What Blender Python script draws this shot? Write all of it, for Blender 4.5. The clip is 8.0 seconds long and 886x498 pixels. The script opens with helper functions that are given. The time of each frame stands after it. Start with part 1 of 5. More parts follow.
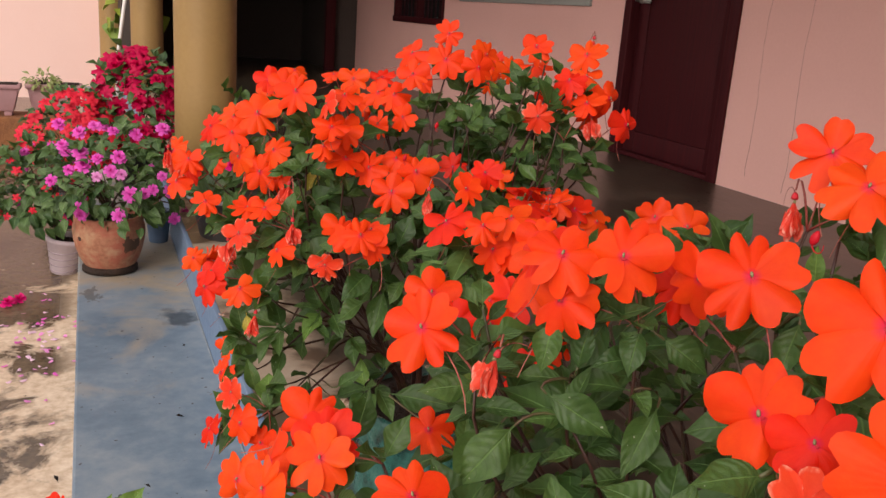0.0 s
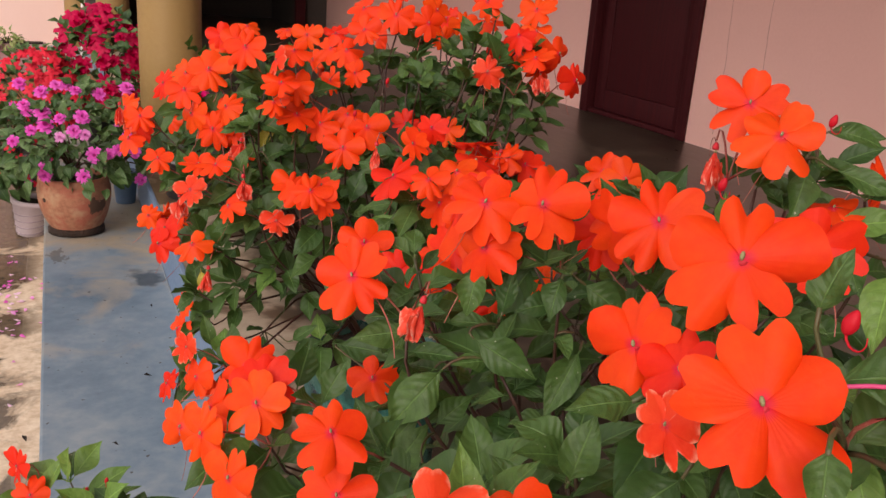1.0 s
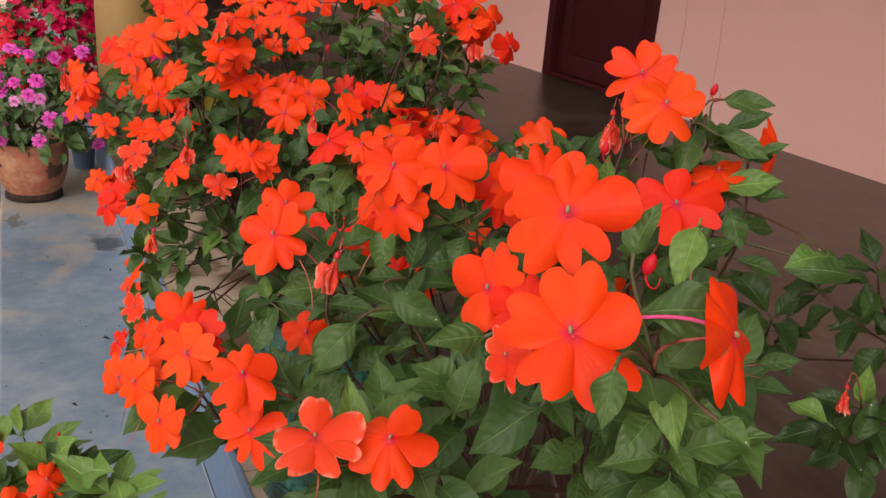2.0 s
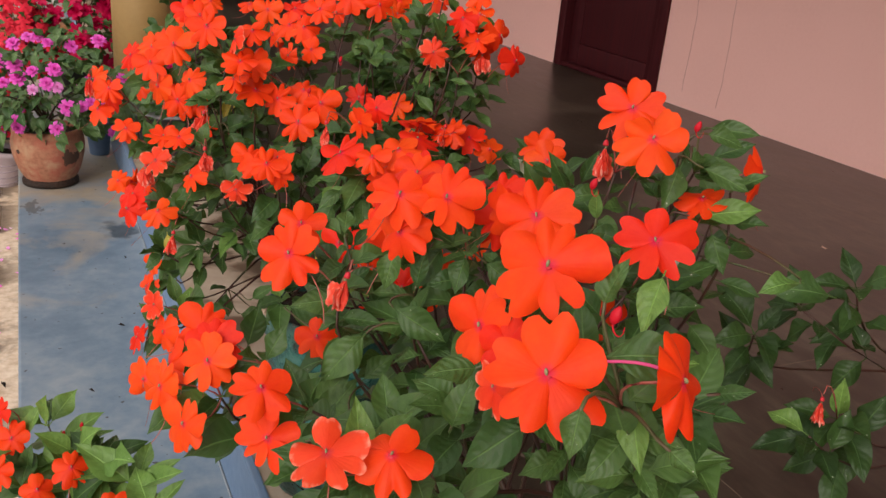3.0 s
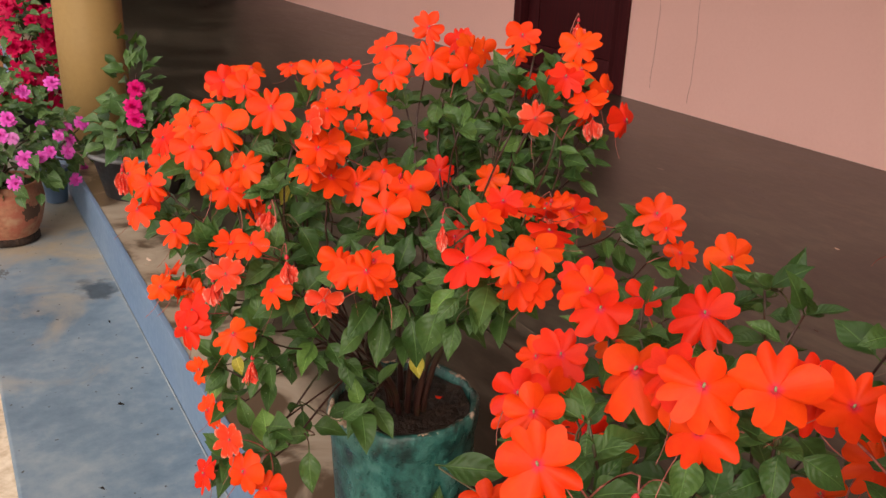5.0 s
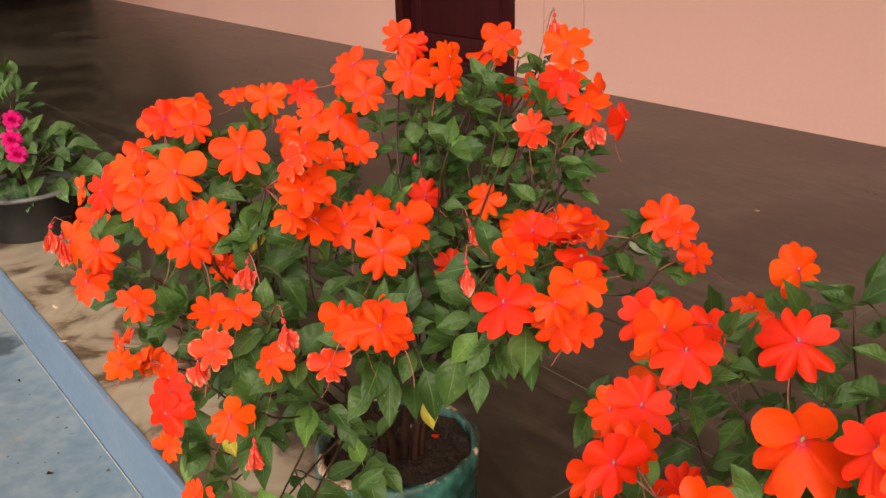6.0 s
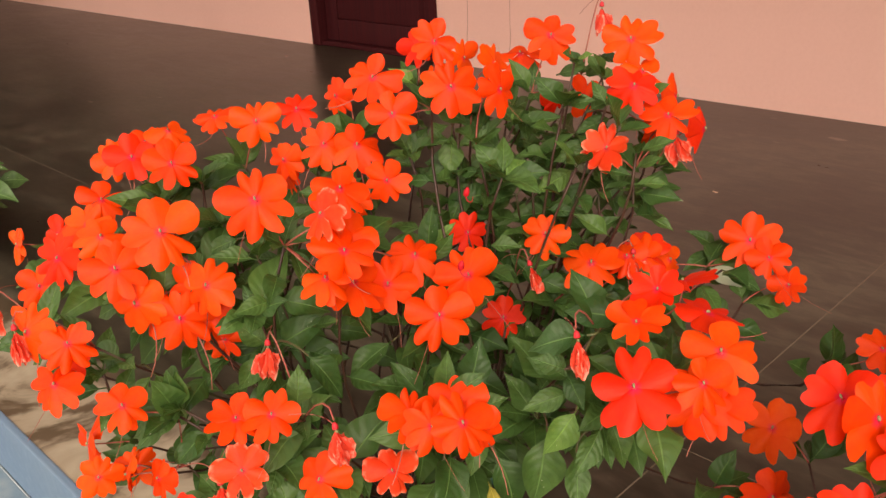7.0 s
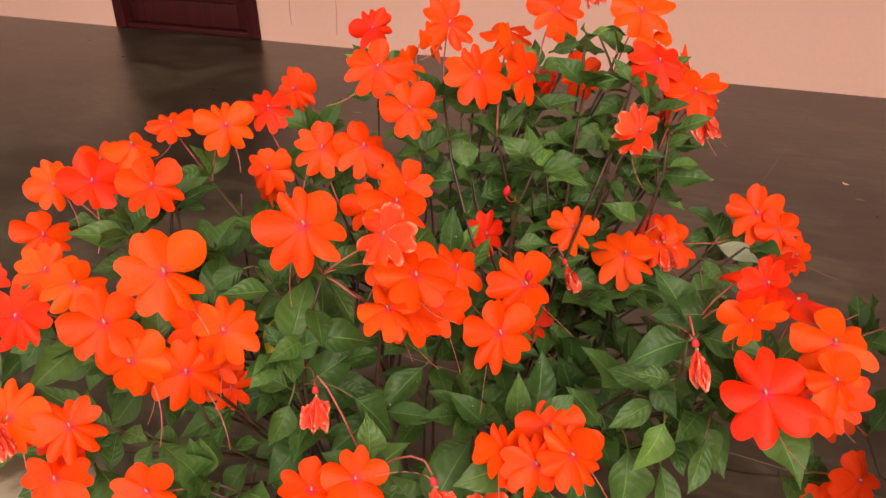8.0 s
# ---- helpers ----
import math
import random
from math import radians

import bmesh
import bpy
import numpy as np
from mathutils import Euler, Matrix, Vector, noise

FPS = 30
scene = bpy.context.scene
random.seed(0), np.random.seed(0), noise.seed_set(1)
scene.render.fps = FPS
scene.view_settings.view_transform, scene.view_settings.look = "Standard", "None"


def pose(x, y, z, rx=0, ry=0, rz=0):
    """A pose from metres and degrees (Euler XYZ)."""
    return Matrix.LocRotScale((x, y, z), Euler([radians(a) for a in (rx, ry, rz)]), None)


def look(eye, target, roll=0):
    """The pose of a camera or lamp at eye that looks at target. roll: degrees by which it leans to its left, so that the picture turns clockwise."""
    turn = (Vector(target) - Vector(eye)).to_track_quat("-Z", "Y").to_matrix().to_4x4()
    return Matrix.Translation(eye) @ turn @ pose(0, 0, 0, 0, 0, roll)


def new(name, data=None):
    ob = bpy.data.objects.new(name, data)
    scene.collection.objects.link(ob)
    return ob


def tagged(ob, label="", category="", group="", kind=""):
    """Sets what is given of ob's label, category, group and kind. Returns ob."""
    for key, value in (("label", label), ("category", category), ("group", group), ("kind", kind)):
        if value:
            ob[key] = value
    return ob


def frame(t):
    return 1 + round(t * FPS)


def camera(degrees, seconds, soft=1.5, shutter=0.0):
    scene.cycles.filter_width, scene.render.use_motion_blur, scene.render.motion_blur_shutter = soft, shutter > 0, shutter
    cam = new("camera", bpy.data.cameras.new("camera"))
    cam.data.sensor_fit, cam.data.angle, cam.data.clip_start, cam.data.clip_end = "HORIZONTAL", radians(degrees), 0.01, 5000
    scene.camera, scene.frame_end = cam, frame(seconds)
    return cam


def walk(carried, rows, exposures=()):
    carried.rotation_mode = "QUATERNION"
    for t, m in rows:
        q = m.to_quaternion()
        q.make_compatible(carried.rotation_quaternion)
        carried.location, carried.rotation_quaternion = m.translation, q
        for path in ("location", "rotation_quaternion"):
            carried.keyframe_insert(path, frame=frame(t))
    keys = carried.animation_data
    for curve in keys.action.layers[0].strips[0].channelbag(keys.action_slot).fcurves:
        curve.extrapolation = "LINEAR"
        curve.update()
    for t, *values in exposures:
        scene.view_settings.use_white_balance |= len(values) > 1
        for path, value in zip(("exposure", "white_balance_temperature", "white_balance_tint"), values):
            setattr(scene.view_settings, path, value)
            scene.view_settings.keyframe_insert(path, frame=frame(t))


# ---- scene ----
cam = camera(54.5, 8.0)
METRES, EYE, TURN = 0.95, 0.812, -21.6
LEVEL = pose(0, 0, EYE, 0, 0, -1.36) @ pose(0, 0, 0, -1.03, 1.0, 0) @ pose(0, 0, 0, 0, 0, TURN)
ROWS = [
    (0.0, 0.0, 0.0, 0.0, 1.13, -14.04, -4.52),
    (0.5, 0.0026, -0.0013, -0.0001, 0.6, -15.4, -4.8),
    (1.0, 0.0296, -0.0155, -0.0004, -0.5, -16.55, -4.48),
    (1.5, 0.0522, -0.0349, 0.0037, -1.97, -17.55, -4.53),
    (1.7, 0.0581, -0.0426, 0.0059, -2.54, -18.04, -4.67),
    (2.8, 0.0731, -0.0939, 0.0423, -2.13, -19.82, -5.18),
    (3.0, 0.0651, -0.0958, 0.0524, -1.64, -19.89, -5.43),
    (3.5, 0.039, -0.0922, 0.071, -0.61, -20.21, -5.32),
    (4.0, 0.0014, -0.0546, 0.0784, -0.33, -20.14, -5.05),
    (4.5, -0.0557, 0.0221, 0.089, -1.85, -19.84, -4.27),
    (4.7, -0.0821, 0.06, 0.0899, -3.64, -19.74, -3.63),
    (5.8, -0.1952, 0.1948, 0.1069, -14.45, -20.43, 0.65),
    (6.0, -0.2099, 0.233, 0.1035, -15.81, -20.53, 1.25),
    (6.5, -0.2411, 0.3496, 0.1016, -19.68, -20.94, 2.52),
    (7.0, -0.2693, 0.4415, 0.1016, -22.52, -21.82, 2.77),
    (7.5, -0.3081, 0.5129, 0.0916, -27.14, -23.04, 2.39),
    (8.0, -0.3725, 0.5917, 0.1039, -35.91, -24.27, 3.0),
]
walk(cam, [(t, LEVEL @ pose(METRES * x, METRES * y, METRES * z, 90 + pitch, roll, yaw)) for t, x, y, z, yaw, pitch, roll in ROWS],
     exposures=[(0.0, 0.59, 6950, 18), (1.5, 0.57, 7050, 19), (3.0, 0.58, 6750, 15), (4.6, 0.62, 7000, 16.5), (5.8, 1.02, 7650, 11), (8.0, 1.06, 8000, 11)])

# ---- light ----
SUN_FROM = Vector((-0.56, -0.66, 0.53))
world = bpy.data.worlds.new("overcast_sky")
scene.world = world
world.use_nodes = True
wn, wl = world.node_tree.nodes, world.node_tree.links
sky = wn.new("ShaderNodeTexSky")
sky.sky_type, sky.sun_disc = "NISHITA", False
sky.sun_elevation = math.asin(SUN_FROM.normalized().z)
sky.sun_rotation = math.atan2(SUN_FROM.x, SUN_FROM.y)
cloud = wn.new("ShaderNodeMix")
cloud.data_type = "RGBA"
cloud.inputs[0].default_value = 0.72
cloud.inputs[7].default_value = (8.5, 8.3, 8.0, 1)
wl.new(sky.outputs[0], cloud.inputs[6])
wl.new(cloud.outputs[2], wn["Background"].inputs[0])
wn["Background"].inputs[1].default_value = 0.112
sun_data = bpy.data.lights.new("sun", "SUN")
sun_data.energy, sun_data.angle, sun_data.color = 1.5, radians(40), (1.0, 0.96, 0.9)
sun = new("sun", sun_data)
sun.matrix_world = look(SUN_FROM * 20, (0, 0, 0))


# ---- materials ----
def material(name, rough=0.6, metal=0.0, spec=0.5):
    m = bpy.data.materials.new(name)
    m.use_nodes = True
    nt = m.node_tree
    b = nt.nodes["Principled BSDF"]
    b.inputs["Roughness"].default_value = rough
    b.inputs["Metallic"].default_value = metal
    b.inputs["Specular IOR Level"].default_value = spec
    return m, nt, b


def coords(nt, which="Object"):
    return nt.nodes.new("ShaderNodeTexCoord").outputs[which]


def noise_tex(nt, vec, scale, detail=5.0, rough=0.55, distortion=0.0):
    n = nt.nodes.new("ShaderNodeTexNoise")
    n.inputs["Scale"].default_value, n.inputs["Detail"].default_value = scale, detail
    n.inputs["Roughness"].default_value, n.inputs["Distortion"].default_value = rough, distortion
    nt.links.new(vec, n.inputs["Vector"])
    return n.outputs["Fac"]


def ramp(nt, fac, stops):
    r = nt.nodes.new("ShaderNodeValToRGB")
    el = r.color_ramp.elements
    while len(el) < len(stops):
        el.new(0.5)
    for e, (p, c) in zip(el, stops):
        e.position = p
        e.color = (*c, 1) if len(c) == 3 else c
    nt.links.new(fac, r.inputs[0])
    return r.outputs[0]


def grey(nt, fac, lo, hi, a=0.0, b=1.0):
    r = nt.nodes.new("ShaderNodeMapRange")
    r.inputs[1].default_value, r.inputs[2].default_value = lo, hi
    r.inputs[3].default_value, r.inputs[4].default_value = a, b
    nt.links.new(fac, r.inputs[0])
    return r.outputs[0]


def mix(nt, fac, a, b, blend="MIX"):
    n = nt.nodes.new("ShaderNodeMix")
    n.data_type, n.blend_type = "RGBA", blend
    for sock, v in ((n.inputs[0], fac), (n.inputs[6], a), (n.inputs[7], b)):
        if isinstance(v, (int, float)):
            sock.default_value = v
        elif isinstance(v, tuple):
            sock.default_value = (*v, 1)
        else:
            nt.links.new(v, sock)
    return n.outputs[2]


def maths(nt, op, a, b=0.0, c=0.0):
    n = nt.nodes.new("ShaderNodeMath")
    n.operation = op
    for sock, v in zip(n.inputs, (a, b, c)):
        if isinstance(v, (int, float)):
            sock.default_value = v
        else:
            nt.links.new(v, sock)
    return n.outputs[0]


def split(nt, vec):
    n = nt.nodes.new("ShaderNodeSeparateXYZ")
    nt.links.new(vec, n.inputs[0])
    return n.outputs


def bump(nt, bsdf, height, strength=0.3, dist=0.002):
    n = nt.nodes.new("ShaderNodeBump")
    n.inputs["Strength"].default_value, n.inputs["Distance"].default_value = strength, dist
    nt.links.new(height, n.inputs["Height"])
    nt.links.new(n.outputs[0], bsdf.inputs["Normal"])


def painted(name, colour, worn, rough=0.6, big=1.5, fine=40.0, wear=0.35, relief=0.2, dist=0.002, spec=0.4):
    """A plain coated surface: broad stains, fine grain, slight relief."""
    m, nt, b = material(name, rough, 0.0, spec)
    v = coords(nt)
    n1, n2 = noise_tex(nt, v, big, 6, 0.6), noise_tex(nt, v, fine, 4, 0.6)
    f = grey(nt, maths(nt, "MULTIPLY_ADD", n2, 0.35, n1), 0.62 - 0.25 * wear, 1.15 - 0.25 * wear)
    nt.links.new(mix(nt, f, colour, worn), b.inputs["Base Color"])
    nt.links.new(grey(nt, n2, 0.3, 0.7, rough - 0.08, rough + 0.1), b.inputs["Roughness"])
    bump(nt, b, n2, relief, dist)
    return m


def blotch(nt, v, place, radius, rag):
    """A ragged round patch about one place of a surface."""
    p = nt.nodes.new("ShaderNodeVectorMath")
    p.operation = "DISTANCE"
    nt.links.new(v, p.inputs[0])
    p.inputs[1].default_value = place
    d = maths(nt, "MULTIPLY_ADD", maths(nt, "SUBTRACT", noise_tex(nt, v, 0.9 / radius, 5, 0.65), 0.5), rag * radius, p.outputs["Value"])
    return grey(nt, d, radius * 1.06, radius * 0.94)


def floor_material():
    m, nt, b = material("dark_oxide_floor", 0.3, 0.0, 0.5)
    v = coords(nt)
    x = split(nt, v)[0]
    n1 = noise_tex(nt, v, 1.3, 7, 0.6, 0.4)
    st = nt.nodes.new("ShaderNodeMapping")
    st.inputs["Scale"].default_value = (1.0, 0.35, 1.0)
    st.inputs["Rotation"].default_value = (0, 0, 0.3)
    nt.links.new(v, st.inputs[0])
    n2 = noise_tex(nt, st.outputs[0], 8.0, 7, 0.6, 1.2)
    n3 = noise_tex(nt, v, 70.0, 3, 0.6)
    n4 = noise_tex(nt, st.outputs[0], 34.0, 7, 0.65, 0.6)
    base = ramp(nt, maths(nt, "MULTIPLY_ADD", n4, 0.25, maths(nt, "MULTIPLY_ADD", n2, 0.4, maths(nt, "MULTIPLY", n1, 0.35))),
                [(0.42, (0.020, 0.0155, 0.0105)), (0.5, (0.041, 0.0325, 0.023)), (0.58, (0.080, 0.065, 0.047))])
    fleck = grey(nt, noise_tex(nt, st.outputs[0], 19.0, 2, 0.4), 0.755, 0.785, 0, 0.55)
    base = mix(nt, fleck, base, (0.26, 0.215, 0.165))
    edge = grey(nt, x, 0.68, 0.36)
    tan = ramp(nt, noise_tex(nt, v, 5.0, 5, 0.6, 0.8), [(0.42, (0.10, 0.065, 0.042)), (0.5, (0.30, 0.235, 0.175)), (0.66, (0.40, 0.33, 0.255))])
    f = grey(nt, maths(nt, "MULTIPLY_ADD", n1, 0.7, edge), 0.75, 1.0)
    nt.links.new(mix(nt, f, base, tan), b.inputs["Base Color"])
    nt.links.new(grey(nt, maths(nt, "MULTIPLY_ADD", n3, 0.3, n2), 0.4, 0.95, 0.27, 0.38), b.inputs["Roughness"])
    bump(nt, b, n3, 0.03, 0.0006)
    return m


def step_material():
    m, nt, b = material("worn_blue_paint", 0.6, 0.0, 0.4)
    v = coords(nt)
    x, y, z = split(nt, v)
    n1 = noise_tex(nt, v, 2.2, 7, 0.62, 0.3)
    n2 = noise_tex(nt, v, 26.0, 5, 0.65)
    blue = ramp(nt, maths(nt, "MULTIPLY_ADD", n2, 0.35, maths(nt, "MULTIPLY", n1, 0.65)),
                [(0.36, (0.086, 0.137, 0.190)), (0.48, (0.142, 0.200, 0.256)), (0.60, (0.228, 0.272, 0.304))])
    sand = (0.33, 0.275, 0.205)
    far = grey(nt, y, 2.2, 3.3)
    f = grey(nt, maths(nt, "MULTIPLY_ADD", far, 0.22, noise_tex(nt, v, 3.1, 6, 0.6, 0.5)), 0.60, 0.80)
    col = mix(nt, f, blue, sand)
    # one dark wet patch
    p = nt.nodes.new("ShaderNodeVectorMath")
    p.operation = "DISTANCE"
    nt.links.new(v, p.inputs[0])
    p.inputs[1].default_value = (0.225, 2.6, -0.148)
    d = maths(nt, "MULTIPLY_ADD", noise_tex(nt, v, 14.0, 4), 0.16, p.outputs["Value"])
    wet = grey(nt, d, 0.155, 0.125)
    col = mix(nt, wet, col, (0.055, 0.075, 0.095))
    streak = nt.nodes.new("ShaderNodeMapping")
    streak.inputs["Scale"].default_value = (1.0, 0.45, 1.0)
    nt.links.new(v, streak.inputs[0])
    col = mix(nt, maths(nt, "MULTIPLY", blotch(nt, streak.outputs[0], (-0.025, 1.285, -0.148), 0.026, 5.0), 0.7), col, (0.07, 0.072, 0.07))
    dots = grey(nt, noise_tex(nt, v, 55.0, 1, 0.4), 0.74, 0.78)
    col = mix(nt, dots, col, (0.05, 0.05, 0.05))
    nt.links.new(col, b.inputs["Base Color"])
    nt.links.new(grey(nt, n2, 0.3, 0.7, 0.42, 0.66), b.inputs["Roughness"])
    bump(nt, b, n2, 0.2, 0.0015)
    return m


def ground_material():
    m, nt, b = material("wet_concrete_yard", 0.6, 0.0, 0.35)
    v = coords(nt)
    x, y, z = split(nt, v)
    n1 = noise_tex(nt, v, 5.0, 8, 0.62, 0.5)
    n2 = noise_tex(nt, v, 38.0, 5, 0.65)
    dry = ramp(nt, n2, [(0.3, (0.45, 0.32, 0.215)), (0.5, (0.61, 0.465, 0.335)), (0.7, (0.73, 0.595, 0.455))])
    damp = ramp(nt, n2, [(0.3, (0.055, 0.036, 0.020)), (0.7, (0.150, 0.102, 0.060))])
    big = noise_tex(nt, v, 0.7, 3, 0.5)
    shift = maths(nt, "MULTIPLY", maths(nt, "ABSOLUTE", maths(nt, "ADD", x, 0.2)), maths(nt, "MULTIPLY_ADD", big, 2.4, -1.2))
    far = grey(nt, maths(nt, "ADD", y, shift), 2.8, 3.4)
    low = maths(nt, "MULTIPLY_ADD", maths(nt, "SUBTRACT", noise_tex(nt, v, 1.6, 4, 0.5), 0.5), 0.5, n1)
    wet = grey(nt, maths(nt, "MULTIPLY_ADD", far, 0.25, low), 0.475, 0.545)
    edge = grey(nt, x, -0.14, -0.08)
    wet = maths(nt, "MULTIPLY", wet, maths(nt, "SUBTRACT", 1.0, maths(nt, "MULTIPLY", edge, 0.6)))
    nt.links.new(mix(nt, wet, dry, damp), b.inputs["Base Color"])
    nt.links.new(grey(nt, wet, 0, 1, 0.7, 0.22), b.inputs["Roughness"])
    bump(nt, b, n2, 0.3, 0.003)
    return m


def leaf_material(name, dark, light, joined=False, veins=46.0):
    m, nt, b = material(name, 0.48, 0.0, 0.32)
    uv = split(nt, coords(nt, "UV"))
    u = maths(nt, "ABSOLUTE", maths(nt, "MULTIPLY_ADD", uv[0], 2.0, -1.0))
    if joined:
        r = nt.nodes.new("ShaderNodeNewGeometry").outputs["Random Per Island"]
    else:
        r = nt.nodes.new("ShaderNodeObjectInfo").outputs["Random"]
    v = coords(nt)
    n = noise_tex(nt, v, 7.0, 5, 0.65)
    col = mix(nt, r, dark, light)
    col = mix(nt, grey(nt, n, 0.35, 0.7, 0, 0.55), col, tuple(c * 0.6 for c in dark))
    # side veins bend towards the tip and fade before the rim
    along = maths(nt, "MULTIPLY_ADD", maths(nt, "POWER", u, 1.6), -0.20, maths(nt, "MULTIPLY_ADD", n, 0.035, uv[1]))
    wave = maths(nt, "SINE", maths(nt, "MULTIPLY", along, veins))
    fade = grey(nt, u, 0.95, 0.55)
    vein = maths(nt, "MULTIPLY", grey(nt, wave, 0.86, 1.0), fade)
    rib = grey(nt, u, 0.07, 0.02)
    col = mix(nt, maths(nt, "MULTIPLY", vein, 0.28), col, tuple(c * 0.5 for c in dark))
    col = mix(nt, maths(nt, "MULTIPLY", rib, 0.40), col, tuple(min(1, c * 1.9 + 0.02) for c in light))
    speck = grey(nt, noise_tex(nt, v, 17.0, 1, 0.3), 0.765, 0.785, 0, 0.8)
    col = mix(nt, speck, col, (0.50, 0.52, 0.40))
    nt.links.new(col, b.inputs["Base Color"])
    nt.links.new(grey(nt, n, 0.3, 0.7, 0.38, 0.55), b.inputs["Roughness"])
    h = maths(nt, "MULTIPLY_ADD", wave, -0.16, maths(nt, "MULTIPLY", n, 0.9))
    bump(nt, b, maths(nt, "SUBTRACT", h, maths(nt, "MULTIPLY", rib, 0.6)), 0.5, 0.0016)
    t = nt.nodes.new("ShaderNodeBsdfTranslucent")
    nt.links.new(mix(nt, 0.5, col, (0.16, 0.26, 0.03)), t.inputs[0])
    s = nt.nodes.new("ShaderNodeMixShader")
    s.inputs[0].default_value = 0.2
    nt.links.new(b.outputs[0], s.inputs[1])
    nt.links.new(t.outputs[0], s.inputs[2])
    nt.links.new(s.outputs[0], nt.nodes["Material Output"].inputs[0])
    return m


def petal_material(name, colour, deep, throat, thin=0.3, rough=0.5, rim=None):
    m, nt, b = material(name, rough, 0.0, 0.2)
    uv = split(nt, coords(nt, "UV"))
    r = nt.nodes.new("ShaderNodeObjectInfo").outputs["Random"]
    v = coords(nt)
    n = noise_tex(nt, v, 3.0, 4, 0.6)
    u = maths(nt, "ABSOLUTE", maths(nt, "MULTIPLY_ADD", uv[0], 2.0, -1.0))
    col = mix(nt, maths(nt, "MULTIPLY_ADD", r, 0.5, grey(nt, n, 0.35, 0.7, 0, 0.5)), colour, deep)
    fan = grey(nt, maths(nt, "SINE", maths(nt, "MULTIPLY", uv[0], 60.0)), 0.3, 1.0, 0.0, 0.06)
    col = mix(nt, fan, col, deep)
    col = mix(nt, grey(nt, uv[1], 0.62, 0.10, 0.0, 0.45), col, deep)
    col = mix(nt, grey(nt, uv[1], 0.20, 0.05, 0.0, 0.85), col, throat)
    if rim:
        edge = maths(nt, "MULTIPLY", maths(nt, "MAXIMUM", grey(nt, uv[1], 0.82, 1.0), grey(nt, u, 0.9, 1.0)), 0.75)
        col = mix(nt, maths(nt, "MULTIPLY", edge, grey(nt, n, 0.46, 0.6)), col, rim)
    nt.links.new(col, b.inputs["Base Color"])
    bump(nt, b, maths(nt, "MULTIPLY_ADD", maths(nt, "SINE", maths(nt, "MULTIPLY", uv[0], 60.0)), 0.05, n), 0.3, 0.001)
    t = nt.nodes.new("ShaderNodeBsdfTranslucent")
    nt.links.new(col, t.inputs[0])
    s = nt.nodes.new("ShaderNodeMixShader")
    s.inputs[0].default_value = thin
    nt.links.new(b.outputs[0], s.inputs[1])
    nt.links.new(t.outputs[0], s.inputs[2])
    nt.links.new(s.outputs[0], nt.nodes["Material Output"].inputs[0])
    return m


def stem_material(name="fleshy_stem", stops=((0.35, (0.030, 0.009, 0.008)), (0.52, (0.052, 0.020, 0.013)), (0.7, (0.045, 0.045, 0.018)))):
    m, nt, b = material(name, 0.45, 0.0, 0.4)
    v = coords(nt)
    n = noise_tex(nt, v, 30.0, 4, 0.6)
    nt.links.new(ramp(nt, n, stops), b.inputs["Base Color"])
    bump(nt, b, n, 0.2, 0.001)
    return m


def wood_material():
    m, nt, b = material("maroon_painted_wood", 0.55, 0.0, 0.12)
    v = coords(nt)
    mp = nt.nodes.new("ShaderNodeMapping")
    mp.inputs["Scale"].default_value = (30, 30, 1.2)
    nt.links.new(v, mp.inputs[0])
    n = noise_tex(nt, mp.outputs[0], 2.0, 5, 0.6)
    nt.links.new(ramp(nt, n, [(0.35, (0.036, 0.005, 0.007)), (0.65, (0.060, 0.009, 0.011))]), b.inputs["Base Color"])
    nt.links.new(grey(nt, n, 0.3, 0.7, 0.5, 0.65), b.inputs["Roughness"])
    bump(nt, b, n, 0.25, 0.001)
    return m


def teal_material():
    m, nt, b = material("chipped_teal_paint", 0.35, 0.0, 0.6)
    v = coords(nt)
    n1, n2 = noise_tex(nt, v, 14.0, 7, 0.68), noise_tex(nt, v, 55.0, 5, 0.65)
    drip = nt.nodes.new("ShaderNodeMapping")
    drip.inputs["Scale"].default_value = (1, 1, 0.55)
    nt.links.new(v, drip.inputs[0])
    n3 = noise_tex(nt, drip.outputs[0], 40.0, 5, 0.6)
    z = split(nt, v)[2]
    green = ramp(nt, maths(nt, "MULTIPLY_ADD", n3, 0.5, maths(nt, "MULTIPLY", n1, 0.5)),
                 [(0.43, (0.006, 0.026, 0.022)), (0.49, (0.012, 0.070, 0.058)), (0.54, (0.024, 0.125, 0.104)), (0.61, (0.07, 0.20, 0.17))])
    rim = grey(nt, z, 0.292, 0.307)
    chip = grey(nt, maths(nt, "MULTIPLY_ADD", rim, 0.2, n1), 0.725, 0.75)
    bare = ramp(nt, n2, [(0.4, (0.16, 0.06, 0.035)), (0.52, (0.45, 0.30, 0.2)), (0.6, (0.66, 0.52, 0.40))])
    nt.links.new(mix(nt, chip, green, bare), b.inputs["Base Color"])
    nt.links.new(maths(nt, "MAXIMUM", grey(nt, n2, 0.35, 0.65, 0.2, 0.5), grey(nt, chip, 0, 1, 0.0, 0.8)), b.inputs["Roughness"])
    bump(nt, b, maths(nt, "SUBTRACT", maths(nt, "MULTIPLY_ADD", n1, 0.8, n2), chip), 0.7, 0.004)
    return m


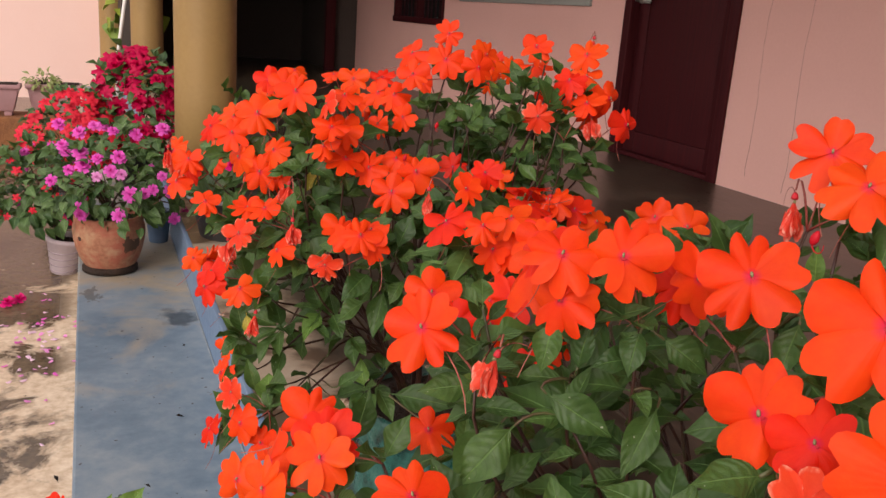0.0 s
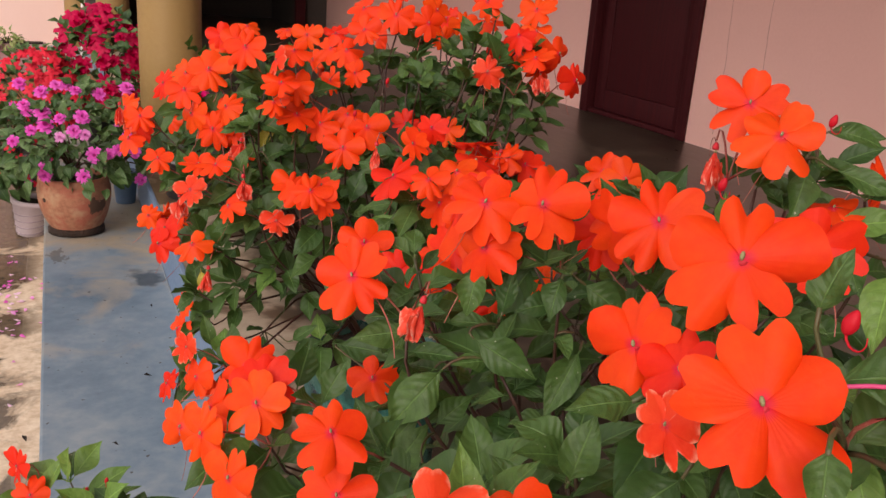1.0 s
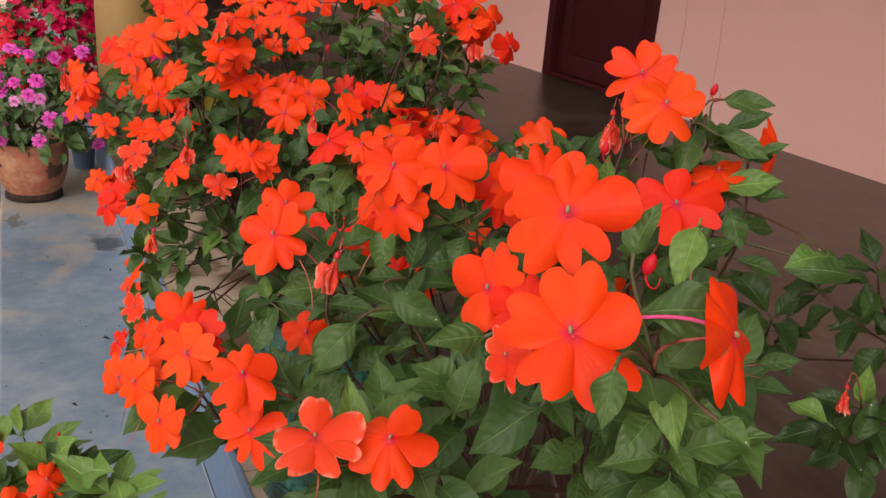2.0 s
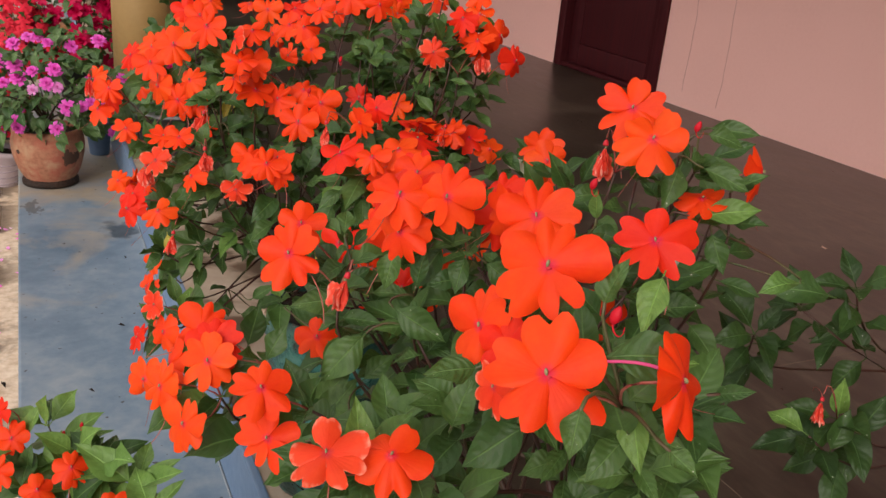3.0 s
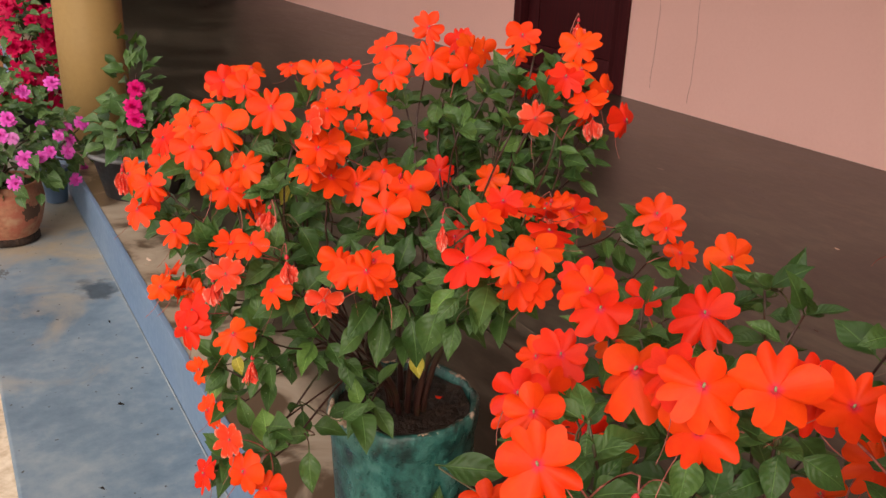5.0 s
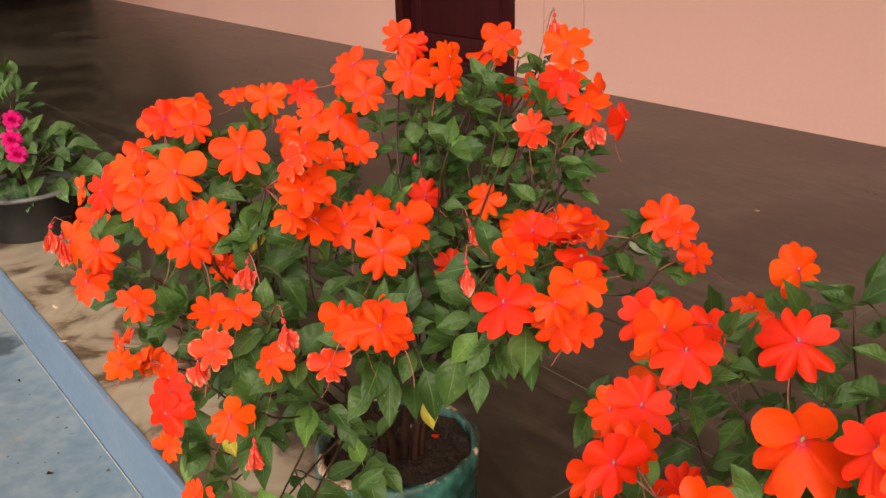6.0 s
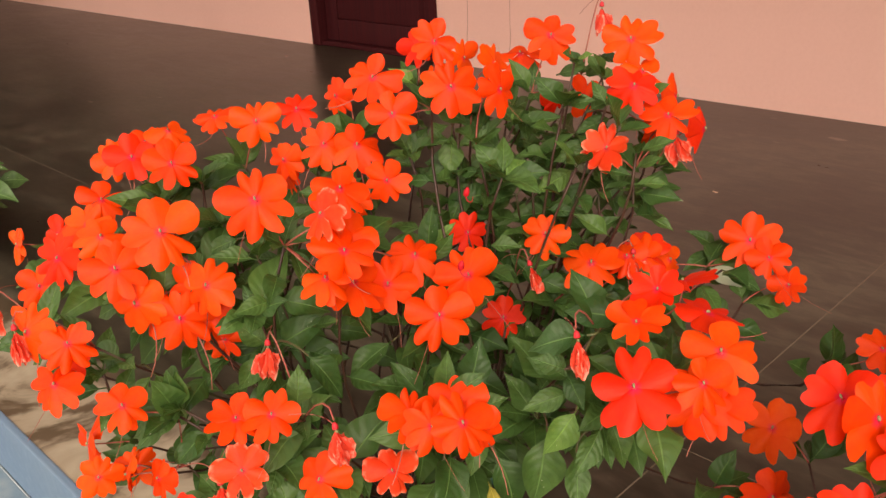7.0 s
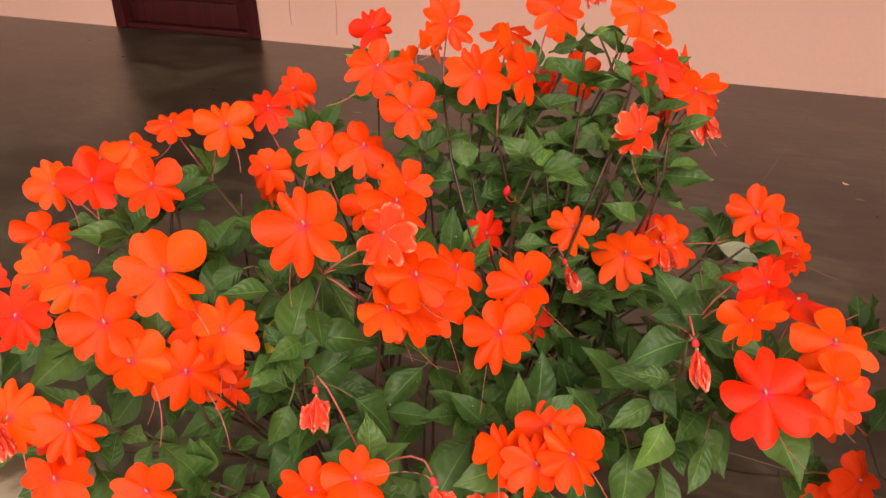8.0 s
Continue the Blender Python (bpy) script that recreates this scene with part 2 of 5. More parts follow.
def terracotta_material():
    m, nt, b = material("stained_terracotta", 0.75, 0.0, 0.3)
    v = coords(nt)
    n1, n2 = noise_tex(nt, v, 9.0, 6, 0.65, 0.5), noise_tex(nt, v, 70.0, 4, 0.6)
    clay = ramp(nt, n2, [(0.3, (0.25, 0.10, 0.058)), (0.7, (0.38, 0.17, 0.098))])
    col = mix(nt, grey(nt, n1, 0.46, 0.58, 0, 0.7), clay, (0.34, 0.085, 0.055))
    col = mix(nt, grey(nt, noise_tex(nt, v, 17.0, 4), 0.52, 0.66, 0, 0.6), col, (0.40, 0.27, 0.16))
    col = mix(nt, blotch(nt, v, (0.075, -0.092, 0.112), 0.028, 4.5), col, (0.085, 0.045, 0.028))
    # a small hole, its dark inside painted as a spot on the clay
    col = mix(nt, blotch(nt, v, (-0.095, -0.070, 0.135), 0.008, 0.8), col, (0.04, 0.022, 0.016))
    nt.links.new(col, b.inputs["Base Color"])
    bump(nt, b, n2, 0.3, 0.002)
    return m


PINK = painted("pink_wall_plaster", (0.74, 0.425, 0.372), (0.67, 0.375, 0.322), 0.72, 0.8, 60, 0.3, 0.12)
CRACK = painted("plaster_crack", (0.42, 0.24, 0.205), (0.26, 0.145, 0.125), 0.9)
MAROON = wood_material()
FLOOR = floor_material()
JOINT = painted("tan_floor_joint", (0.19, 0.15, 0.11), (0.12, 0.095, 0.07), 0.6, 3, 40, 0.6)
JOINT_PALE = painted("pale_mortar", (0.32, 0.35, 0.37), (0.14, 0.17, 0.20), 0.8, 9, 40, 0.6)
STEP = step_material()
RISER = painted("blue_riser_paint", (0.115, 0.185, 0.29), (0.17, 0.235, 0.315), 0.55, 3, 45, 0.3)
YARD = ground_material()
# the wall pink lightened: open daylight on the yard wall is put into the colour
LIT_PINK = painted("daylit_pink_plaster", (0.86, 0.60, 0.535), (0.80, 0.54, 0.48), 0.75, 0.8, 60, 0.3, 0.12)
OCHRE = painted("ochre_post_paint", (0.31, 0.192, 0.070), (0.24, 0.15, 0.06), 0.55, 2.5, 50, 0.35)
# whitewash greyed so that less light bounces onto the far wall
CEILING = painted("whitewashed_ceiling", (0.60, 0.56, 0.51), (0.50, 0.46, 0.41), 0.8)
# near-black so that the passage's lack of light sits in the colour
SHADE_WALL = painted("shade_coloured_plaster", (0.06, 0.046, 0.04), (0.045, 0.035, 0.03), 0.8)
LATERITE = painted("rough_laterite", (0.30, 0.125, 0.05), (0.15, 0.06, 0.03), 0.9, 14, 60, 0.5, 1.0, 0.01)
TEAL = teal_material()
TERRA = terracotta_material()
SOIL = painted("wet_soil", (0.014, 0.006, 0.003), (0.050, 0.023, 0.012), 0.7, 30, 90, 0.4, 1.0, 0.012)
BLACK = painted("black_plastic", (0.018, 0.018, 0.02), (0.06, 0.058, 0.055), 0.4, 6, 60, 0.3)
GREYRIM = painted("scuffed_grey_plastic", (0.13, 0.13, 0.135), (0.2, 0.2, 0.2), 0.4, 8, 60, 0.4)
LILAC = painted("lilac_plastic", (0.52, 0.42, 0.45), (0.40, 0.33, 0.34), 0.5, 9, 60, 0.3)
# the pot's lilac darkened, so the ridges carry their shade as colour
LILAC_DARK = painted("shaded_lilac_plastic", (0.30, 0.235, 0.26), (0.24, 0.19, 0.2), 0.5, 9, 60, 0.3)
ROSE = painted("rose_plastic", (0.42, 0.23, 0.24), (0.33, 0.19, 0.19), 0.5, 5, 60, 0.3)
BLUEPOT = painted("blue_plastic", (0.09, 0.15, 0.25), (0.14, 0.2, 0.29), 0.5, 8, 60, 0.3)
STEEL = material("dull_steel", 0.4, 0.9)[0]
STEEL.node_tree.nodes["Principled BSDF"].inputs["Base Color"].default_value = (0.42, 0.41, 0.39, 1)
PVC = painted("white_pipe", (0.72, 0.70, 0.66), (0.6, 0.58, 0.54), 0.4)
GREYFRAME = painted("grey_metal_frame", (0.30, 0.31, 0.28), (0.24, 0.25, 0.23), 0.45)
GLASS = material("dark_glass", 0.08, 0.0, 0.5)[0]
GLASS.node_tree.nodes["Principled BSDF"].inputs["Base Color"].default_value = (0.02, 0.02, 0.022, 1)
STEM = stem_material()
STALK = stem_material("leaf_stalk", ((0.35, (0.085, 0.035, 0.022)), (0.52, (0.085, 0.075, 0.030)), (0.7, (0.075, 0.110, 0.036))))
LEAF = leaf_material("impatiens_leaf", (0.032, 0.081, 0.020), (0.084, 0.162, 0.039))
LEAF_FAR = leaf_material("impatiens_leaf_mass", (0.032, 0.081, 0.020), (0.084, 0.162, 0.039), joined=True)
LEAF_DARK = leaf_material("dark_impatiens_leaf", (0.018, 0.046, 0.011), (0.045, 0.098, 0.022))
LEAF_PALE = leaf_material("young_leaf", (0.10, 0.205, 0.045), (0.17, 0.30, 0.065))
LEAF_SOFT = leaf_material("garden_leaf", (0.030, 0.080, 0.024), (0.125, 0.215, 0.070), veins=38.0)
LEAF_YELLOW = leaf_material("yellowed_leaf", (0.42, 0.36, 0.05), (0.52, 0.43, 0.07))
LEAF_FERN = leaf_material("fern_frond", (0.24, 0.28, 0.09), (0.34, 0.38, 0.14))
LEAF_LIME = leaf_material("lime_leaf", (0.32, 0.40, 0.05), (0.12, 0.24, 0.04))
ORANGE = petal_material("orange_petal", (0.92, 0.076, 0.008), (0.83, 0.033, 0.006), (0.70, 0.012, 0.075))
REDDER = petal_material("red_orange_petal", (0.86, 0.038, 0.008), (0.76, 0.015, 0.007), (0.66, 0.01, 0.08))
LIGHTER = petal_material("light_orange_petal", (0.93, 0.100, 0.009), (0.86, 0.050, 0.007), (0.74, 0.02, 0.075))
FADING = petal_material("pale_rimmed_petal", (0.88, 0.075, 0.022), (0.80, 0.030, 0.010), (0.6, 0.04, 0.06), rim=(0.92, 0.42, 0.28))
BUDRED = petal_material("dark_red_bud", (0.60, 0.012, 0.030), (0.45, 0.006, 0.016), (0.52, 0.010, 0.022), thin=0.1)
WILT = petal_material("fading_petal", (0.86, 0.10, 0.05), (0.74, 0.025, 0.018), (0.7, 0.1, 0.08), rim=(0.92, 0.55, 0.42))
CRIMSON = petal_material("crimson_petal", (0.64, 0.003, 0.085), (0.48, 0.002, 0.05), (0.4, 0.004, 0.05))
SCARLET = petal_material("scarlet_petal", (0.88, 0.045, 0.085), (0.76, 0.018, 0.045), (0.5, 0.01, 0.03))
VIOLET = petal_material("violet_pink_petal", (0.90, 0.18, 0.66), (0.82, 0.08, 0.56), (0.6, 0.03, 0.40))
PALEPINK = petal_material("pale_pink_petal", (0.90, 0.42, 0.76), (0.84, 0.26, 0.66), (0.7, 0.3, 0.5))
FADED = petal_material("faded_pink_petal", (0.90, 0.70, 0.82), (0.88, 0.55, 0.76), (0.8, 0.5, 0.65))
MAGENTA = petal_material("magenta_petal", (0.80, 0.012, 0.24), (0.66, 0.006, 0.16), (0.45, 0.005, 0.1))
DRIED_PETAL = petal_material("dried_petal", (0.75, 0.58, 0.46), (0.6, 0.42, 0.33), (0.6, 0.4, 0.3))
ANTHER = painted("pale_anther", (0.20, 0.19, 0.075), (0.38, 0.33, 0.19), 0.5, 900, 3000)
THROAT = painted("flower_throat", (0.50, 0.012, 0.022), (0.60, 0.03, 0.05), 0.5, 900, 3000)
PINKSTALK = painted("magenta_stalk", (0.60, 0.05, 0.20), (0.46, 0.06, 0.13), 0.45, 30, 200)
REDTHREAD = painted("red_spur", (0.30, 0.045, 0.040), (0.45, 0.22, 0.15), 0.5, 2.5, 9)


# ---- mesh helpers ----
def mesh_of(name, bm, mat, smooth=True):
    me = bpy.data.meshes.new(name)
    bm.to_mesh(me)
    bm.free()
    me.materials.append(mat)
    if smooth:
        me.shade_smooth()
    return me


def part(name, data, mat=None, parent=None, label="", smooth=True):
    """Links a bmesh or a mesh as one object under a thing."""
    if isinstance(data, bmesh.types.BMesh):
        data = mesh_of(name, data, mat, smooth)
    ob = new(name, data)
    if parent:
        ob.parent = parent
    if label:
        ob["label"] = label
    return ob


def at(ob, m):
    """Places a part by its pose in the world; parents carry no turn."""
    ob.matrix_basis = Matrix.Translation(-world_of(ob.parent)) @ m if ob.parent else m
    return ob


def world_of(ob):
    p = Vector((0, 0, 0))
    while ob:
        p = p + ob.matrix_basis.translation
        ob = ob.parent
    return p


def box(bm, x0, x1, y0, y1, z0, z1, bevel=0.0):
    r = bmesh.ops.create_cube(bm, size=1)
    bmesh.ops.scale(bm, vec=(x1 - x0, y1 - y0, z1 - z0), verts=r["verts"])
    bmesh.ops.translate(bm, vec=((x0 + x1) / 2, (y0 + y1) / 2, (z0 + z1) / 2), verts=r["verts"])
    if bevel:
        es = {e for v in r["verts"] for e in v.link_edges}
        bmesh.ops.bevel(bm, geom=list(es), offset=bevel, segments=2, affect="EDGES", profile=0.6)
    return bm


def one_box(*a, bevel=0.0):
    return box(bmesh.new(), *a, bevel=bevel)


def lathe(bm, profile, n=40, cx=0.0, cy=0.0, wobble=0.0):
    """Turns (radius, height) pairs round an upright axis."""
    rings = []
    for r, z in profile:
        rings.append([bm.verts.new((cx + (r + wobble * noise.noise((3 * math.cos(k / n * math.tau), 3 * math.sin(k / n * math.tau), 9 * z))) * math.cos(k / n * math.tau),
                                    cy + (r + wobble * noise.noise((3 * math.cos(k / n * math.tau), 3 * math.sin(k / n * math.tau), 9 * z))) * math.sin(k / n * math.tau), z)) for k in range(n)])
    for a, b in zip(rings, rings[1:]):
        for k in range(n):
            bm.faces.new((a[k], a[(k + 1) % n], b[(k + 1) % n], b[k]))
    if profile[0][0] > 1e-4:
        bm.faces.new(rings[0][::-1])
    if profile[-1][0] > 1e-4:
        bm.faces.new(rings[-1])
    return bm


def tube(bm, pts, r0, r1, sides=6):
    rings = []
    for i, p in enumerate(pts):
        d = (pts[min(i + 1, len(pts) - 1)] - pts[max(i - 1, 0)]).normalized()
        a = d.orthogonal().normalized()
        b = d.cross(a)
        r = r0 + (r1 - r0) * i / (len(pts) - 1)
        rings.append([bm.verts.new(p + (a * math.cos(k / sides * math.tau) + b * math.sin(k / sides * math.tau)) * r) for k in range(sides)])
    for a, b in zip(rings, rings[1:]):
        best = min(range(sides), key=lambda s: (a[0].co - b[s].co).length)
        for k in range(sides):
            bm.faces.new((a[k], a[(k + 1) % sides], b[(k + 1 + best) % sides], b[(k + best) % sides]))
    bm.faces.new(rings[0][::-1])
    bm.faces.new(rings[-1])
    return bm


def bezier(p0, p1, p2, p3, n=9):
    return [p0 * (1 - t) ** 3 + p1 * 3 * t * (1 - t) ** 2 + p2 * 3 * t * t * (1 - t) + p3 * t ** 3 for t in (i / (n - 1) for i in range(n))]


def frame_of(origin, normal, up, scale=1.0):
    """A pose whose z is the normal and whose y lies towards up."""
    z = normal.normalized()
    y = up - z * up.dot(z)
    y = y.normalized() if y.length > 1e-4 else z.orthogonal().normalized()
    x = y.cross(z)
    m = Matrix((x, y, z)).transposed().to_4x4()
    return Matrix.Translation(origin) @ m @ Matrix.Diagonal((scale, scale, scale, 1))


def sheet_mesh(name, mat, nu, nv, place):
    """A small surface with its own u and v; place(u, v) with u from -1 to 1 and v from 0 to 1."""
    bm = bmesh.new()
    uv = bm.loops.layers.uv.new("UVMap")
    g = [[bm.verts.new(place(2 * i / nu - 1, j / nv)) for i in range(nu + 1)] for j in range(nv + 1)]
    for j in range(nv):
        for i in range(nu):
            f = bm.faces.new((g[j][i], g[j][i + 1], g[j + 1][i + 1], g[j + 1][i]))
            for loop, (a, b) in zip(f.loops, ((i, j), (i + 1, j), (i + 1, j + 1), (i, j + 1))):
                loop[uv].uv = (a / nu, b / nv)
    return mesh_of(name, bm, mat)


def leaf_shape(width, droop, fold, wave, seed):
    def place(u, v):
        petiole = 0.14
        if v < petiole:
            w = 0.012
        else:
            s = (v - petiole) / (1 - petiole)
            w = width * 1.02 * (math.sin(math.pi * s ** 0.80) ** 1.2) + 0.006 * (1 - s)
            w *= 1 + 0.035 * math.sin(s * 75 + seed)
        z = fold * abs(u) * w * 1.1 - droop * v * v + wave * math.sin(7 * v + 2.2 * u + seed) * abs(u) * w
        return Vector((u * w, v - 0.25 * droop * v * v, z + 0.05 * v))
    return place


def petal_shape(width, notch, cup, seed, ruffle=0.05):
    """A fan with a rounded, notched rim; width is its half angle in radians."""
    def place(u, v):
        a = u * width
        rim = (1 - 0.60 * abs(u) ** 3.0) * (1 - notch * math.exp(-(u / 0.17) ** 2)) * (1 + 0.025 * math.sin(7 * u + seed) + 0.006 * math.sin(21 * u + 2 * seed))
        s = v * (1 + (rim - 1) * v ** 0.7)
        z = cup * v * v - 0.12 * u * u * v * v + ruffle * math.sin(4.5 * u + seed) * v * v + 0.12 * ruffle * math.sin(11 * u + 3 * seed) * v ** 3
        return Vector((s * math.sin(a) * (0.92 + 0.08 * v), s * math.cos(a), z))
    return place


LEAVES = [sheet_mesh("leaf", LEAF, 4, 15, leaf_shape(w, d, f, wv, s)) for w, d, f, wv, s in
          ((0.21, 0.24, 0.4, 0.4, 0), (0.24, 0.34, 0.28, 0.45, 2), (0.19, 0.15, 0.5, 0.35, 4), (0.245, 0.38, 0.3, 0.45, 1), (0.22, 0.26, 0.22, 0.5, 5), (0.18, 0.08, 0.6, 0.3, 3))]


def recoloured(meshes, mat):
    out = []
    for me in meshes:
        c = me.copy()
        c.materials.clear()
        c.materials.append(mat)
        out.append(c)
    return out


LEAVES_PALE = recoloured(LEAVES[2:], LEAF_PALE)
LEAVES_DARK = recoloured(LEAVES, LEAF_DARK)
LEAVES_SOFT = [sheet_mesh("leaf", LEAF_SOFT, 4, 9, leaf_shape(w, d, f, 0.4, s)) for w, d, f, s in ((0.27, 0.35, 0.4, 0), (0.24, 0.25, 0.5, 2), (0.30, 0.45, 0.3, 4))]
LEAVES_YELLOW = recoloured(LEAVES[:1], LEAF_YELLOW)
LEAVES_FERN = [sheet_mesh("leaf", LEAF_FERN, 2, 9, leaf_shape(0.17, d, 0.3, 0.3, 1)) for d in (0.3, 0.7)]
LEAVES_LIME = [sheet_mesh("leaf", LEAF_LIME, 4, 7, leaf_shape(0.42, 0.3, 0.25, 0.3, s)) for s in (1, 4)]
# shapes for the upper, the side and the lower petals of a flower
PETAL_KINDS = (((0.84, 0.24, -0.10, 0), (0.80, 0.12, -0.02, 2), (0.76, 0.30, -0.18, 4), (0.70, 0.05, 0.05, 7)),
               ((0.76, 0.05, -0.10, 1), (0.72, 0.11, -0.18, 3), (0.82, 0.16, 0.04, 5), (0.80, 0.03, -0.02, 8)),
               ((0.84, 0.38, -0.08, 2), (0.78, 0.30, -0.20, 4), (0.86, 0.42, 0.02, 6), (0.80, 0.22, -0.10, 9)))


def petal_set(mat):
    return [[sheet_mesh("petal", mat, 18, 5, petal_shape(w, n, c, s)) for w, n, c, s in kind] for kind in PETAL_KINDS]


PETALS, PETALS_RED, PETALS_LIGHT, PETALS_FADE = petal_set(ORANGE), petal_set(REDDER), petal_set(LIGHTER), petal_set(FADING)


def crumpled(place, seed):
    def bent(u, v):
        return place(u, v) + noise.noise_vector(Vector((3.2 * u + seed, 4.5 * v, seed))) * 0.11 * v
    return bent


PETALS_WILT = [sheet_mesh("petal", WILT, 14, 10, crumpled(petal_shape(w, n, c, k, 0.12), 7 * k)) for w, n, c, k in ((0.75, 0.2, 0.14, 0), (0.66, 0.35, 0.2, 2), (0.55, 0.1, 0.1, 4), (0.7, 0.25, -0.1, 1))]


def flower_heart():
    """Throat, anther column, calyx and the long thin spur of one flower, for petals of length 1."""
    bm = bmesh.new()
    lathe(bm, [(0.02, -0.20), (0.07, -0.15), (0.09, -0.06), (0.085, -0.012), (0.03, 0.0)], 9)
    return bm


def anther():
    bm = bmesh.new()
    bmesh.ops.create_uvsphere(bm, u_segments=8, v_segments=6, radius=1)
    bmesh.ops.scale(bm, vec=(0.032, 0.062, 0.045), verts=bm.verts)
    bmesh.ops.translate(bm, vec=(0, 0.03, 0.05), verts=bm.verts)
    return bm


def spur():
    bm = bmesh.new()
    pts = bezier(Vector((0, -0.02, -0.12)), Vector((0.02, -0.25, -0.5)), Vector((0.12, -1.2, -0.55)), Vector((-0.12, -2.1, -0.1)), 9)
    return tube(bm, pts, 0.018, 0.009, 4)


HEART = mesh_of("flower", flower_heart(), THROAT)
ANTHERS = mesh_of("anther", anther(), ANTHER)
SPUR = mesh_of("spur", spur(), REDTHREAD)


def bud_mesh():
    bm = bmesh.new()
    bmesh.ops.create_uvsphere(bm, u_segments=10, v_segments=8, radius=1)
    for v in bm.verts:
        k = 1 - 0.35 * max(0, v.co.z)
        v.co = Vector((v.co.x * 0.62 * k, v.co.y * 0.55 * k, v.co.z * 1.0))
    tube(bm, bezier(Vector((0, 0, -0.8)), Vector((0.6, 0, -2.0)), Vector((2.4, 0, -1.6)), Vector((1.6, 0, -0.2)), 8), 0.12, 0.05, 5)
    return bm


BUD = mesh_of("bud", bud_mesh(), BUDRED)


def put_flower(plant, rng, pos, normal, radius, stalk_from=None, kind="open"):
    """One flower; an open or fading one spreads its petals, a wilted one hangs with its petals folded together."""
    kinds = PETALS_FADE if kind == "fading" else rng.choice((PETALS, PETALS, PETALS_LIGHT, PETALS_RED, PETALS))
    tilt = rng.choice((-5, 0, 3, 7, 14)) + rng.uniform(-4, 4)
    m = frame_of(pos, normal, Vector((0.12 * rng.uniform(-1, 1), 0, 1))) @ Matrix.Rotation(rng.uniform(-0.4, 0.4), 4, "Z")
    f = at(part("flower", HEART, parent=plant), m @ Matrix.Diagonal((radius, radius, radius, 1)))
    for k, a in enumerate((0, 71, -71, 144, -144)):
        p = part("petal", rng.choice(PETALS_WILT if kind == "wilted" else kinds[(k + 1) // 2]), parent=f)
        s = (0.93, 1.0, 1.0, 1.05, 1.05)[k] * rng.uniform(0.86, 1.08)
        wide = rng.uniform(0.46, 0.62) if kind == "wilted" else rng.uniform(0.88, 1.03)
        lift = (0.030, 0.016, 0.010, 0.0, -0.008)[k]
        lean = rng.choice((72, 78, 82, 86)) if kind == "wilted" else rng.uniform(-14, 10) - tilt
        p.matrix_basis = Matrix.Rotation(radians(a + rng.uniform(-8, 8)), 4, "Z") @ Matrix.Translation((0, 0.0, lift)) @ Matrix.Rotation(radians(lean), 4, "X") @ Matrix.Rotation(radians(rng.uniform(-13, 13)), 4, "Y") @ Matrix.Diagonal((s * wide, s, s, 1))
    part("anther", ANTHERS, parent=f)
    if rng.random() < 0.8:
        part("spur", SPUR, parent=f).matrix_basis = Matrix.Rotation(rng.uniform(-0.6, 0.6), 4, "Z") @ Matrix.Diagonal((rng.choice((-1.6, -0.7, 0.8, 1.7)), rng.uniform(0.7, 1.1), 1, 1))
    if stalk_from is not None:
        inv = (m @ Matrix.Diagonal((radius, radius, radius, 1))).inverted()
        back = pos - normal * 0.006
        mid = (back + stalk_from) / 2 - normal * 0.012 + Vector((0, 0, 0.008))
        pts = [inv @ q for q in bezier(stalk_from, stalk_from * 0.4 + mid * 0.6, back - normal * 0.02, back, 6)]
        part("pedicel", tube(bmesh.new(), pts, 0.0008 / radius, 0.0006 / radius, 4), REDTHREAD, f)
    return f


def leaf_pose(rng, pos, direction, size, light):
    d = direction.normalized()
    n = light - d * light.dot(d)
    n = (n.normalized() + Vector((rng.uniform(-.35, .35), rng.uniform(-.35, .35), rng.uniform(-.2, .2)))).normalized()
    return frame_of(pos, n - d * n.dot(d), d, size)


def joined_leaves(name, poses, meshes, mat, parent):
    """Many leaves too fine to pick apart, as one mesh."""
    verts, faces, uvs = [], [], []
    for m, k in poses:
        me = meshes[k]
        base = len(verts)
        verts += [tuple(m @ v.co) for v in me.vertices]
        layer = me.uv_layers[0].data
        for p in me.polygons:
            faces.append(tuple(base + i for i in p.vertices))
            uvs += [layer[i].uv[:] for i in p.loop_indices]
    me = bpy.data.meshes.new(name)
    me.from_pydata(verts, [], faces)
    me.uv_layers.new(name="UVMap").data.foreach_set("uv", [c for q in uvs for c in q])
    me.materials.append(mat)
    me.shade_smooth()
    ob = part(name, me, parent=parent)
    at(ob, Matrix.Identity(4))
    tagged(ob, kind="stuff")
    return ob


def facing(heading, rise):
    h, e = radians(heading), radians(rise)
    return Vector((math.cos(h) * math.cos(e), math.sin(h) * math.cos(e), math.sin(e)))


